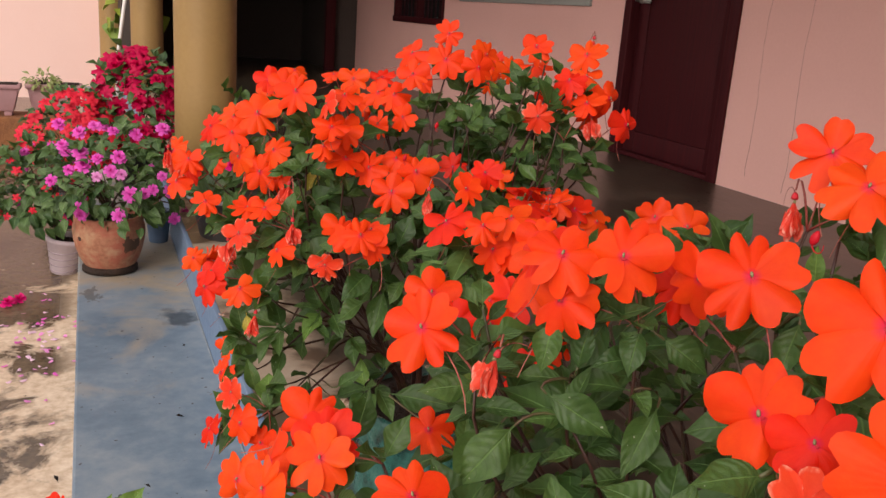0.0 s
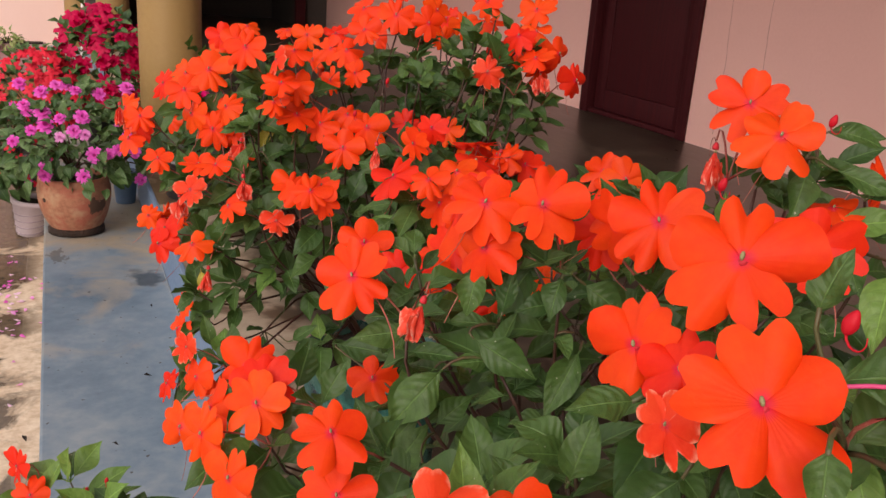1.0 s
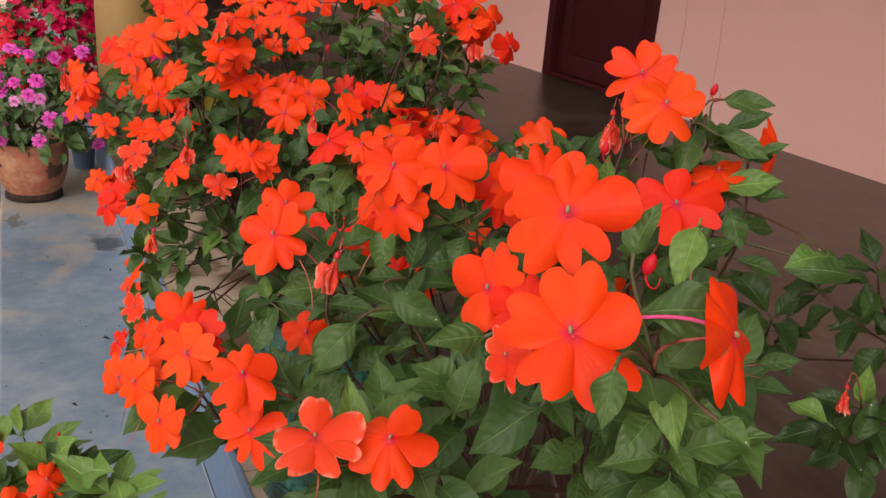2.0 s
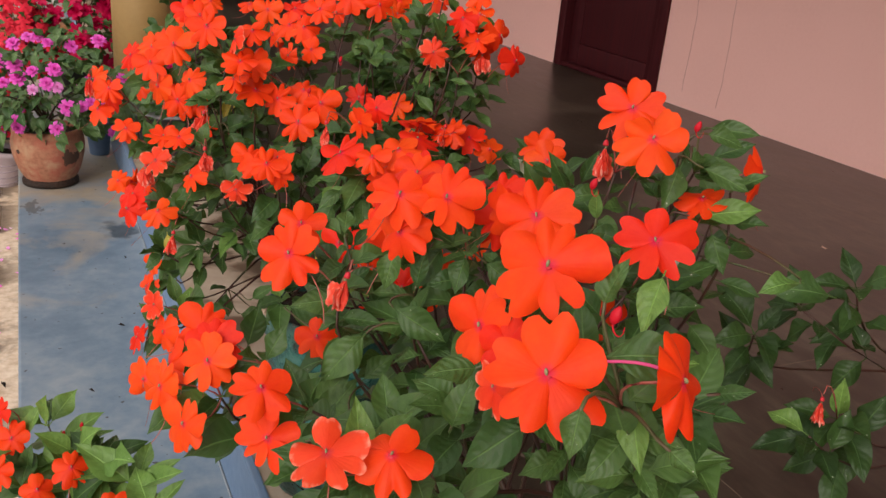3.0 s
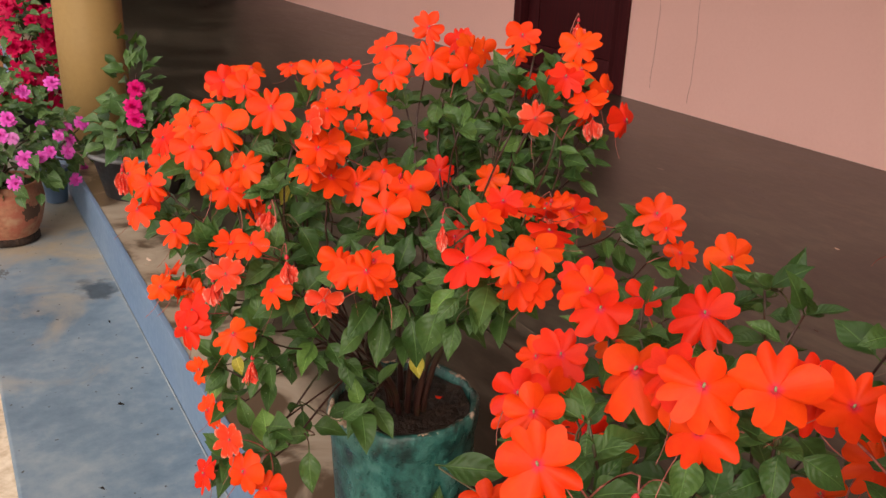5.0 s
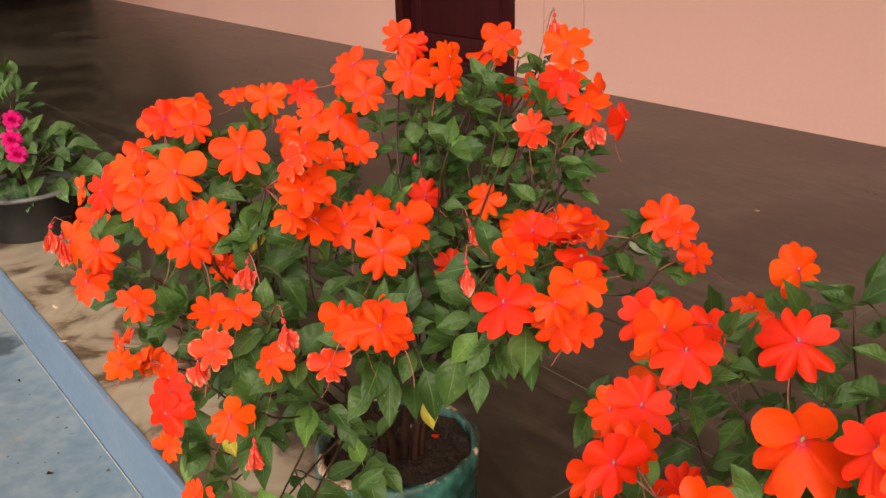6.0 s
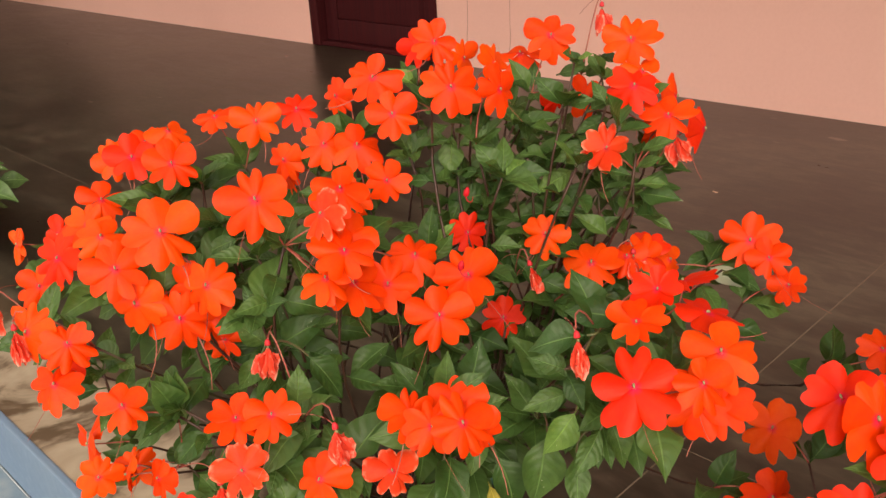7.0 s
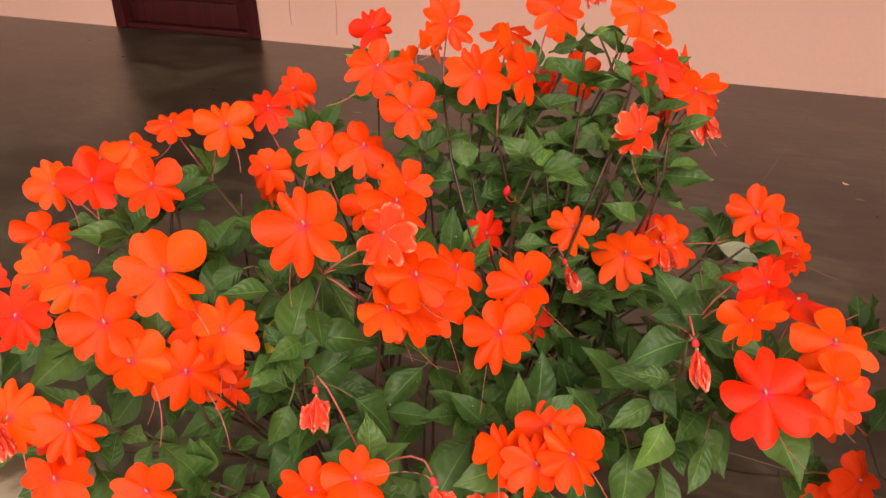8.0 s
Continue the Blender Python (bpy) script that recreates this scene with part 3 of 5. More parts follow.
def grow(name, label, base, flowers, eye, seed, extra=(), fading=(), wilts=(), buds=(), leaves=(), stems=7, leaf=(0.04, 0.07), limit=240, spread=0.02, rise=0.45, whorl=5, meshes=None, young=0.22, taper=0.5, start=0.6, density=0.045, crowd=0.0):
    """A potted impatiens: stems from base, branches that end under the flowers, whorls of leaves."""
    rng = random.Random(seed)
    base, eye = Vector(base), Vector(eye)
    plant = new(name)
    plant.matrix_basis = Matrix.Translation(base)
    tagged(plant, label, "plant")
    heads = [(Vector(p[:3]), kind, p[3] / 1000, facing(p[4], p[5])) for kind, some in (("open", flowers), ("fading", fading), ("wilted", wilts)) for p in some]
    heads += [(Vector(p), "bud", 0.0040, Vector((0.2, -0.2, 1))) for p in buds]
    for p, kind, r, n in heads[:]:
        if kind == "open" and rng.random() < crowd:
            side = n.orthogonal().normalized()
            side.rotate(Matrix.Rotation(rng.uniform(0, math.tau), 3, n))
            heads.append((p + side * rng.uniform(0.9, 1.2) * r - n * rng.uniform(0.014, 0.024), kind, r * 0.95, (n + side * 0.4).normalized()))
    middle = sum((h[0] for h in heads), Vector()) / len(heads)
    core = Vector((base.x * 0.5 + middle.x * 0.5, base.y * 0.5 + middle.y * 0.5, middle.z - 0.10))
    crest = max(h[0].z for h in heads)
    tips = []
    for head in heads:
        p, kind, r, n = head
        for tip in tips:
            if (tip["at"] - p).length < 0.058:
                tip["heads"].append(head)
                break
        else:
            tips.append({"at": p + (core - p).normalized() * 0.034 - n * 0.012 + Vector((0, 0, -0.012)), "heads": [head]})
    for p in extra:
        tips.append({"at": Vector(p), "heads": []})
    groups = sorted(tips, key=lambda q: math.atan2(q["at"].y - base.y, q["at"].x - base.x))
    size = max(1, math.ceil(len(groups) / stems))
    poses, knots = [], []
    for g in range(0, len(groups), size):
        bunch = groups[g:g + size]
        mid = sum((q["at"] for q in bunch), Vector()) / len(bunch)
        foot = base + Vector((mid.x - base.x, mid.y - base.y, 0)).normalized() * spread * rng.uniform(0.5, 1.3)
        node = base + (mid - base) * 0.62
        main = bezier(foot, foot + Vector((0, 0, (node.z - base.z) * rise)), node - (mid - base) * 0.12 + Vector((rng.uniform(-.02, .02), rng.uniform(-.02, .02), -0.01)), node, 8)
        stem = at(part("stem", tube(bmesh.new(), [q - base for q in main], 0.0048, 0.0022, 7), STEM, plant), Matrix.Translation(base))
        for tip in bunch:
            a = main[rng.choice((4, 5, 6, 7))]
            end = tip["at"]
            length = (end - a).length
            ctrl = end - ((end - base).normalized() * 0.6 + Vector((rng.uniform(-.5, .5), rng.uniform(-.5, .5), 0.3))) * length * 0.4
            twig = bezier(a, a + (main[-1] - main[-3]).normalized() * length * 0.3, ctrl, end, 9)
            part("branch", tube(bmesh.new(), [q - base for q in twig], 0.0017, 0.0010, 5), STEM, stem)
            knots += [(q, stem) for q in twig[3:]]
            # leaves along the branch
            nodes = max(1, int(length / density))
            turn = rng.uniform(0, math.tau)
            for k in range(nodes + 1):
                s = start + (1 - start) * k / nodes
                i = min(int(s * 8), 7)
                q = twig[i].lerp(twig[i + 1], s * 8 - i)
                axis = (twig[i + 1] - twig[i]).normalized()
                side = axis.orthogonal().normalized()
                top = k == nodes
                # the low, spreading lengths of a branch are bare
                if not top and q.z - base.z < 0.25 and (q - base).xy.length > 0.2:
                    continue
                for j in range(whorl if top else 2):
                    turn += 2.4 if not top else math.tau / whorl + 0.1
                    r = side * math.cos(turn) + axis.cross(side) * math.sin(turn)
                    d = r * 0.9 + axis * (0.55 if top else 0.3) + Vector((0, 0, -0.35 if not top else -0.12)) + (q - core).normalized() * 0.25
                    size_ = rng.uniform(*leaf) * (rng.uniform(0.7, 1.08) if top else rng.uniform(0.75, 1.0)) * (1.12 - taper * max(0.0, (q.z - base.z) / (crest - base.z)) ** 2)
                    light = Vector((-0.25, -0.3, 0.9)) + (eye - q).normalized() * 0.35
                    poses.append((leaf_pose(rng, q, d, size_, light), rng.randrange(len(LEAVES)), top and rng.random() < young))
            for p, kind, r, n in tip["heads"]:
                if kind == "bud":
                    at(part("bud", BUD, parent=plant), frame_of(p, n, Vector((1, 0, 0)), r))
                else:
                    if kind == "wilted":
                        n, r = (n * 0.28 + Vector((0, 0, -0.9))).normalized(), r * 1.2
                        p = p - n * r * 0.55
                    put_flower(plant, rng, p, n, r * rng.uniform(0.97, 1.04), end, kind)
    rng.shuffle(poses)
    # no leaf of the mass stands in front of an open flower or of a leaf that has its own place
    meshes = meshes or LEAVES
    shown = [(p, n, r) for tip in tips for p, kind, r, n in tip["heads"] if kind != "bud"]
    placed = []
    for x, y, z, length, heading, up in leaves:
        foot, d = Vector((x, y, z)), facing(heading, up)
        light = (eye - foot).normalized() + Vector((-0.1, -0.1, 0.55))
        m = leaf_pose(rng, foot, d, length / 1000, light)
        tip = foot + d * length / 1000
        if not any((0 < (q - p).dot(n) < 0.05) and ((q - p) - n * (q - p).dot(n)).length < r * 0.7 for p, n, r in shown for q in (foot.lerp(tip, 0.4), foot.lerp(tip, 0.75))):
            placed.append((m, rng.randrange(len(LEAVES)), rng.random() < young * 0.6))
            # its stalk runs to the nearest twig
            q, stem = min(knots, key=lambda k: (k[0] - foot).length)
            if (q - foot).length < 0.12:
                pts = bezier(q, q.lerp(foot, 0.4) + Vector((0, 0, 0.006)), foot - d * 0.008, foot + d * 0.004, 6)
                part("leaf_stalk", tube(bmesh.new(), [k - base for k in pts], 0.0010, 0.0008, 5), STALK, stem)
    for m, k, pale in placed:
        c, n = m @ Vector((0, 0.55, 0)), (m.to_3x3() @ Vector((0, 0, 1))).normalized()
        shown.append((c, n, m.to_scale().y * 0.3))

    def covers(m):
        for v in (0.35, 0.65, 0.95):
            q = m @ Vector((0, v, 0))
            for p, n, r in shown:
                d = q - p
                h = d.dot(n)
                if -0.003 < h < 0.06 and (d - n * h).length < r * 0.95:
                    return True
        return False

    poses = [q for q in poses if not covers(q[0])]
    room = limit - len(placed)
    for m, k, pale in placed + poses[:room]:
        at(part("leaf", LEAVES_PALE[k % len(LEAVES_PALE)] if pale else meshes[k], parent=plant), m)
    if len(poses) > room:
        joined_leaves("inner_leaves", [(m, k) for m, k, _ in poses[room:]], LEAVES, LEAF_FAR, plant)
    return plant


# ---- structure ----
WALL_X, EDGE_X, STEP_X, STEP_Z, YARD_Z = 3.2, 0.29, -0.062, -0.148, -0.30
DOOR = (3.785, 4.87, 2.1)


def structure(name, bm, mat, label="", smooth=False):
    return tagged(part(name, bm, mat, None, smooth=smooth), label, name.split("_")[0], kind="structure")


ground = bmesh.new()
gx = [-400, -60, -12, -4, -1.5, -0.6, STEP_X + 0.002, 8, 60, 400]
gy = [-400, -60, -12, -4, 0, 2, 4, 7, 12, 60, 400]
gv = [[ground.verts.new((x, y, YARD_Z)) for x in gx] for y in gy]
for j in range(len(gy) - 1):
    for i in range(len(gx) - 1):
        ground.faces.new((gv[j][i], gv[j][i + 1], gv[j + 1][i + 1], gv[j + 1][i]))
structure("ground", ground, YARD, "damp stained concrete yard beside the veranda")

tread = one_box(STEP_X, EDGE_X + 0.03, -4, 9.5, YARD_Z - 0.1, STEP_Z, bevel=0.006)
structure("step", tread, STEP, "worn blue painted concrete step along the veranda")

floor = structure("floor", one_box(EDGE_X + 0.004, WALL_X + 0.2, -4, 13, STEP_Z - 0.1, -0.0004), JOINT, "dark polished oxide veranda floor with fine joints")
JX, JY = 1.04, 1.083
for x0, x1 in ((EDGE_X + 0.002, JX - 0.0013), (JX + 0.0013, WALL_X + 0.19)):
    for y0, y1 in ((-3.99, JY - 0.0015), (JY + 0.0015, 12.99)):
        part("slab", one_box(x0, x1, y0, y1, -0.05, 0.0), FLOOR, floor, smooth=False)
structure("trim", one_box(EDGE_X - 0.004, EDGE_X + 0.012, -4, 9.5, STEP_Z + 0.002, 0.003, bevel=0.004), RISER, "bright blue painted riser at the floor edge")

structure("skirting", tube(bmesh.new(), [Vector((EDGE_X - 0.006, y, STEP_Z + 0.0015)) for y in np.linspace(-4, 9.4, 12)], 0.0016, 0.0016, 6), JOINT_PALE, "thin pale line of mortar at the foot of the riser")

# long wall with door and windows
WIN = (8.0, 9.5, 0.69, 1.75)
BOARD = (5.3, 7.6, 0.925, 1.9)
wall = bmesh.new()
T = WALL_X + 0.2
box(wall, WALL_X, T, -4, DOOR[0], -0.1, 2.9)
box(wall, WALL_X, T, DOOR[0], DOOR[1], DOOR[2], 2.9)
box(wall, WALL_X, T, DOOR[1], BOARD[0], -0.1, 2.9)
box(wall, WALL_X, T, BOARD[0], BOARD[1], -0.1, BOARD[2])
box(wall, WALL_X, T, BOARD[0], BOARD[1], BOARD[3], 2.9)
box(wall, WALL_X, T, BOARD[1], WIN[0], -0.1, 2.9)
box(wall, WALL_X, T, WIN[0], WIN[1], -0.1, WIN[2])
box(wall, WALL_X, T, WIN[0], WIN[1], WIN[3], 2.9)
box(wall, WALL_X, T, WIN[1], 11.0, -0.1, 2.9)
structure("wall_east", wall, PINK, "pink plastered veranda wall with faint cracks")
structure("wall_south", one_box(EDGE_X, T, -4.2, -4.0, -0.1, 2.9), PINK, "pink plastered end wall")
# closing walls added in the shade colour, so the passage looks unlit
structure("wall_back", one_box(T + 2.0, T + 2.2, -4, 13, -0.1, 2.9), SHADE_WALL, "added unseen wall of the room behind, coloured dark")
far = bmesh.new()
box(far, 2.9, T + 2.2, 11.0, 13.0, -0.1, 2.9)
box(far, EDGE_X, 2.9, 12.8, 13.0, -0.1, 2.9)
structure("wall_north", far, SHADE_WALL, "end wall of the veranda, the unlit dark put into its colour")
structure("wall_west", one_box(EDGE_X, EDGE_X + 0.15, 8.6, 12.8, -0.1, 2.9), SHADE_WALL, "added wall closing the far veranda, coloured dark as shade")
# unseen slab added overhead to keep the sky off the veranda
structure("ceiling", one_box(0.05, T + 2.2, -4.2, 13.0, 2.9, 3.05), CEILING, "unseen whitewashed concrete ceiling, greyed to bounce less light")
structure("beam", one_box(EDGE_X + 0.04, EDGE_X + 0.28, -4.2, 12.8, 2.6, 2.9), OCHRE, "ochre painted edge beam")
structure("wall_outer", one_box(-7.0, 0.11, 9.7, 9.9, YARD_Z - 0.1, 3.2), LIT_PINK, "pink plastered wall across the yard, daylight put into its colour")

# cracks in the plaster
for y, z0, z1, s in ((3.565, 0.085, 1.6, 1), (3.285, 0.055, 1.6, 2)):
    rng = random.Random(s)
    pts = [Vector((WALL_X - 0.0005, y + 0.012 * (z - z0) + 0.007 * math.sin(9 * z + s) + rng.uniform(-.003, .003), z)) for z in np.linspace(z0, z1, 34)]
    structure("crack", tube(bmesh.new(), pts, 0.0014, 0.0007, 4), CRACK, "thin vertical crack in the pink plaster")


def build_door():
    y0, y1, h = DOOR
    d = tagged(new("door_1"), "closed dark maroon painted wooden door in its frame", "door", kind="structure")
    d.matrix_basis = Matrix.Translation((WALL_X, (y0 + y1) / 2, 0))
    w = (y1 - y0) / 2
    for a, b, nm in ((-w, -w + 0.075, "jamb"), (w - 0.075, w, "jamb")):
        part(nm, one_box(-0.018, 0.10, a, b, 0.002, h, bevel=0.004), MAROON, d)
    part("lintel", one_box(-0.018, 0.10, -w + 0.075, w - 0.075, h - 0.075, h, bevel=0.004), MAROON, d)
    part("sill", one_box(0.0, 0.10, -w + 0.075, w - 0.075, 0.002, 0.03, bevel=0.004), MAROON, d)
    a, b = -w + 0.078, w - 0.078
    for y0, y1 in ((a, a + 0.11), (b - 0.11, b)):
        part("stile", one_box(0.045, 0.085, y0, y1, 0.032, h - 0.078, bevel=0.003), MAROON, d)
    for z0, z1 in ((0.032, 0.16), (1.0, 1.12), (h - 0.2, h - 0.078)):
        part("rail", one_box(0.0455, 0.0845, a + 0.1105, b - 0.1105, z0, z1, bevel=0.003), MAROON, d)
    for z0, z1 in ((0.161, 0.999), (1.121, h - 0.201)):
        part("panel", one_box(0.050, 0.08, a + 0.111, b - 0.111, z0, z1, bevel=0.006), MAROON, d)
    lat = part("latch", one_box(0.018, 0.034, w - 0.21, w - 0.10, 0.955, 0.985, bevel=0.003), STEEL, d, "dull steel latch")
    part("bolt", tube(bmesh.new(), [Vector((0.012, w - 0.24, 0.97)), Vector((0.012, w - 0.07, 0.97))], 0.006, 0.006, 8), STEEL, lat)
    part("backing", one_box(0.088, 0.1, a, b, 0.03, h - 0.076), MAROON, d)


build_door()


def build_window(name, span, label, frame_mat, bars):
    y0, y1, z0, z1 = span
    w = tagged(new(name), label, "window", kind="structure")
    w.matrix_basis = Matrix.Translation((WALL_X, (y0 + y1) / 2, z0))
    h, g = (y1 - y0) / 2, z1 - z0
    part("window_sill", one_box(-0.02, 0.12, -h, h, 0.0, 0.06, bevel=0.004), frame_mat, w)
    part("window_head", one_box(-0.01, 0.12, -h, h, g - 0.06, g, bevel=0.004), frame_mat, w)
    for a in (-h, -0.03, h - 0.06):
        part("window_frame", one_box(-0.01, 0.12, a, a + 0.06, 0.06, g - 0.06, bevel=0.004), frame_mat, w)
    for a, b in ((-h + 0.06, -0.03), (0.03, h - 0.06)):
        part("pane", one_box(0.06, 0.066, a, b, 0.06, g - 0.06), GLASS, w, smooth=False)
        for k in range(bars):
            y = a + (b - a) * (k + 1) / (bars + 1)
            part("bar", tube(bmesh.new(), [Vector((0.02, y, 0.06)), Vector((0.02, y, g - 0.06))], 0.006, 0.006, 6), frame_mat, w)


build_window("window_1", WIN, "closed window with dark maroon wooden frame and bars", MAROON, 5)
build_window("window_2", BOARD, "wide closed window with grey metal frame", GREYFRAME, 0)
tagged(part("wooden_post", one_box(2.78, 2.9, 10.9, 11.0, 0.0, 2.6, bevel=0.005), MAROON), "dark maroon wooden post beside the unlit passage", "post", kind="structure")


def build_post(x, y, r, z0, label):
    p = tagged(new("pillar"), label, "pillar", "veranda pillars")
    p.matrix_basis = Matrix.Translation((x, y, z0))
    part("shaft", lathe(bmesh.new(), [(r, 0.0), (r, 0.4), (r * 0.995, 1.4), (r, 2.9 - z0)], 56, wobble=0.002), OCHRE, p)


build_post(0.462, 3.85, 0.130, 0.0, "round ochre painted pillar on the veranda edge")
build_post(0.462, 7.8, 0.130, 0.0, "round ochre painted pillar behind crimson flowers")
build_post(0.24, 9.55, 0.130, YARD_Z, "round ochre painted pillar beside the pink wall")


# ---- pots ----
def pot(name, label, centre, profile, mat, soil_z, soil_r, wobble=0.0, n=48):
    p = tagged(new(name), label, "pot", "flower pots")
    p.matrix_basis = Matrix.Translation(centre)
    part("body", lathe(bmesh.new(), profile, n, wobble=wobble), mat, p)
    rng = random.Random(7)
    bm = bmesh.new()
    rings = [(soil_r * k / 7, 0) for k in range(8)]
    vs = [[bm.verts.new((r * math.cos(a * math.tau / 28), r * math.sin(a * math.tau / 28), soil_z + 0.010 * noise.noise((r * 60 * math.cos(a * math.tau / 28), r * 60 * math.sin(a * math.tau / 28), 1)) + rng.uniform(-.002, .002))) for a in range(28)] for r, _ in rings[1:]]
    c = bm.verts.new((0, 0, soil_z + 0.004))
    for a in range(28):
        bm.faces.new((c, vs[0][a], vs[0][(a + 1) % 28]))
    for i in range(6):
        for a in range(28):
            bm.faces.new((vs[i][a], vs[i + 1][a], vs[i + 1][(a + 1) % 28], vs[i][(a + 1) % 28]))
    part("soil", bm, SOIL, p)
    return p


def pot_profile(r_base, r_top, h, wall=0.008, lip=0.008, lip_h=0.02):
    return [(r_base, 0.0), (r_base + 0.003, 0.004), (r_top, h - lip_h), (r_top + lip, h - lip_h + 0.002), (r_top + lip, h - 0.004), (r_top + lip - 0.004, h), (r_top - wall + 0.004, h), (r_top - wall, h - 0.004), (r_base - wall, 0.012), (0.001, 0.012)]


teal = pot("teal_pot", "chipped teal painted pot on the veranda floor", (0.40, 1.012, 0.0),
    [(0.078, 0.0), (0.084, 0.01), (0.094, 0.20), (0.095, 0.264), (0.098, 0.270), (0.1, 0.290), (0.099, 0.304), (0.096, 0.308), (0.091, 0.306), (0.088, 0.28), (0.07, 0.02), (0.001, 0.02)], TEAL, 0.294, 0.0885, 0.006)
# its rim is uneven and broken away in places
for v in teal.children[0].data.vertices:
    if v.co.z > 0.262:
        k = (v.co.z - 0.262) / 0.046
        v.co += k * (noise.noise_vector(v.co * 45) * 0.0035 + Vector((0, 0, -0.011 * max(0.0, noise.noise(Vector((v.co.x, v.co.y, 0)) * 38) - 0.1))))
pot("near_pot", "dark plastic pot on the veranda floor", (0.43, 0.36, 0.0), pot_profile(0.09, 0.12, 0.26), BLACK, 0.23, 0.105)
pot("side_pot", "dark plastic pot on the veranda floor", (1.08, 0.36, 0.0), pot_profile(0.09, 0.12, 0.24), BLACK, 0.21, 0.105)
pot("step_pot", "small dark plastic pot on the blue step", (0.02, 0.72, STEP_Z), pot_profile(0.07, 0.09, 0.16), BLACK, 0.14, 0.078)
black = pot("black_pot", "black plastic pot beside the pillar", (0.455, 3.02, 0.0), pot_profile(0.112, 0.146, 0.145, lip=0.012, lip_h=0.012), BLACK, 0.125, 0.134)
part("rim", lathe(bmesh.new(), [(0.143, 0.139), (0.1605, 0.139), (0.162, 0.143), (0.1605, 0.149), (0.150, 0.150), (0.143, 0.147)], 48), GREYRIM, black, "grey scuffed rim")
pot("dark_pot", "dark plastic pot behind another pot", (0.60, 3.32, 0.0), pot_profile(0.08, 0.105, 0.15, lip=0.01), BLACK, 0.13, 0.095)
clay = pot("terracotta_pot", "round weathered terracotta pot on the blue step", (0.045, 3.14, STEP_Z),
           [(0.080, 0.0), (0.086, 0.004), (0.086, 0.020), (0.083, 0.024), (0.090, 0.034), (0.101, 0.055), (0.111, 0.085), (0.118, 0.115), (0.121, 0.145), (0.120, 0.166), (0.115, 0.18), (0.116, 0.186), (0.115, 0.198), (0.111, 0.203), (0.100, 0.202), (0.096, 0.18), (0.082, 0.03), (0.001, 0.03)], TERRA, 0.185, 0.095, 0.003)
part("saucer", lathe(bmesh.new(), [(0.082, 0.0005), (0.093, 0.004), (0.093, 0.019), (0.086, 0.027)], 40), SOIL, clay, "dark wet foot ring")
lilac = pot("lilac_pot", "lilac plastic pot with slanting ridges", (-0.122, 3.63, YARD_Z), pot_profile(0.048, 0.074, 0.15, lip=0.005), LILAC, 0.13, 0.066)
for k in range(4):
    ring = []
    for i in range(33):
        a = i / 32 * math.tau
        z = 0.024 + 0.027 * k + 0.014 * math.sin(a + 0.8)
        r = 0.0512 + 0.0228 * z / 0.13
        ring.append(Vector((r * math.cos(a), r * math.sin(a), z)))
    part("ridge", tube(bmesh.new(), ring, 0.0022, 0.0022, 5), LILAC_DARK, lilac)
lilac.matrix_basis = lilac.matrix_basis @ Matrix.Rotation(radians(7), 4, (0.3, 1, 0))
pot("blue_pot", "small blue plastic pot against the riser", (0.234, 3.50, STEP_Z), pot_profile(0.034, 0.047, 0.13, lip=0.003), BLUEPOT, 0.115, 0.038)
for x, y, nm in ((0.22, 4.55, "crimson_pot"), (-0.12, 4.4, "scarlet_pot"), (-0.5, 3.95, "yard_pot")):
    pot(nm, "dark plastic pot hidden by leaves", (x, y, YARD_Z if x < STEP_X else STEP_Z), pot_profile(0.08, 0.1, 0.18), BLACK, 0.16, 0.088)


def planter(x0, x1, y, z):
    p = tagged(new("planter_box"), "rose plastic window planter on a stone block", "planter", "planters")
    p.matrix_basis = Matrix.Translation(((x0 + x1) / 2, y, z))
    w = (x1 - x0) / 2
    bm = one_box(-w, w, -0.08, 0.08, 0.03, 0.19, bevel=0.008)
    for v in bm.verts:
        v.co.x *= 0.82 + 0.18 * v.co.z / 0.19
        v.co.y *= 0.82 + 0.18 * v.co.z / 0.19
    part("body", bm, ROSE, p)
    part("rim", one_box(-w - 0.012, w + 0.012, -0.092, 0.092, 0.185, 0.215, bevel=0.006), ROSE, p)
    for s in (-1, 1):
        part("foot", one_box(s * w * 0.72 - 0.025, s * w * 0.72 + 0.025, -0.06, 0.06, 0.0, 0.032, bevel=0.004), ROSE, p)
    part("soil", one_box(-w + 0.01, w - 0.01, -0.078, 0.078, 0.2, 0.22), SOIL, p)


planter(-1.0, -0.455, 6.75, -0.085)
planter(-0.41, -0.06, 6.85, -0.085)
for k in range(6):
    x = -2.0 + 0.4 * k
    bm = one_box(x + 0.006, x + 0.394, 6.6, 6.95, YARD_Z, -0.085, bevel=0.012)
    bmesh.ops.subdivide_edges(bm, edges=bm.edges[:], cuts=3, use_grid_fill=True)
    for v in bm.verts:
        v.co += Vector((0, 1, 0)) * 0.012 * noise.noise(v.co * 14)
    tagged(part("laterite_block", bm, LATERITE), "rough reddish laterite stone block on the ground", "stone block", "laterite blocks")

tagged(part("white_pipe", tube(bmesh.new(), [Vector((0.19, 7.2, -0.25)), Vector((0.205, 7.2, 0.3)), Vector((0.40, 7.2, 1.6))], 0.014, 0.014, 10), PVC), "thin leaning white plastic pipe", "pipe")


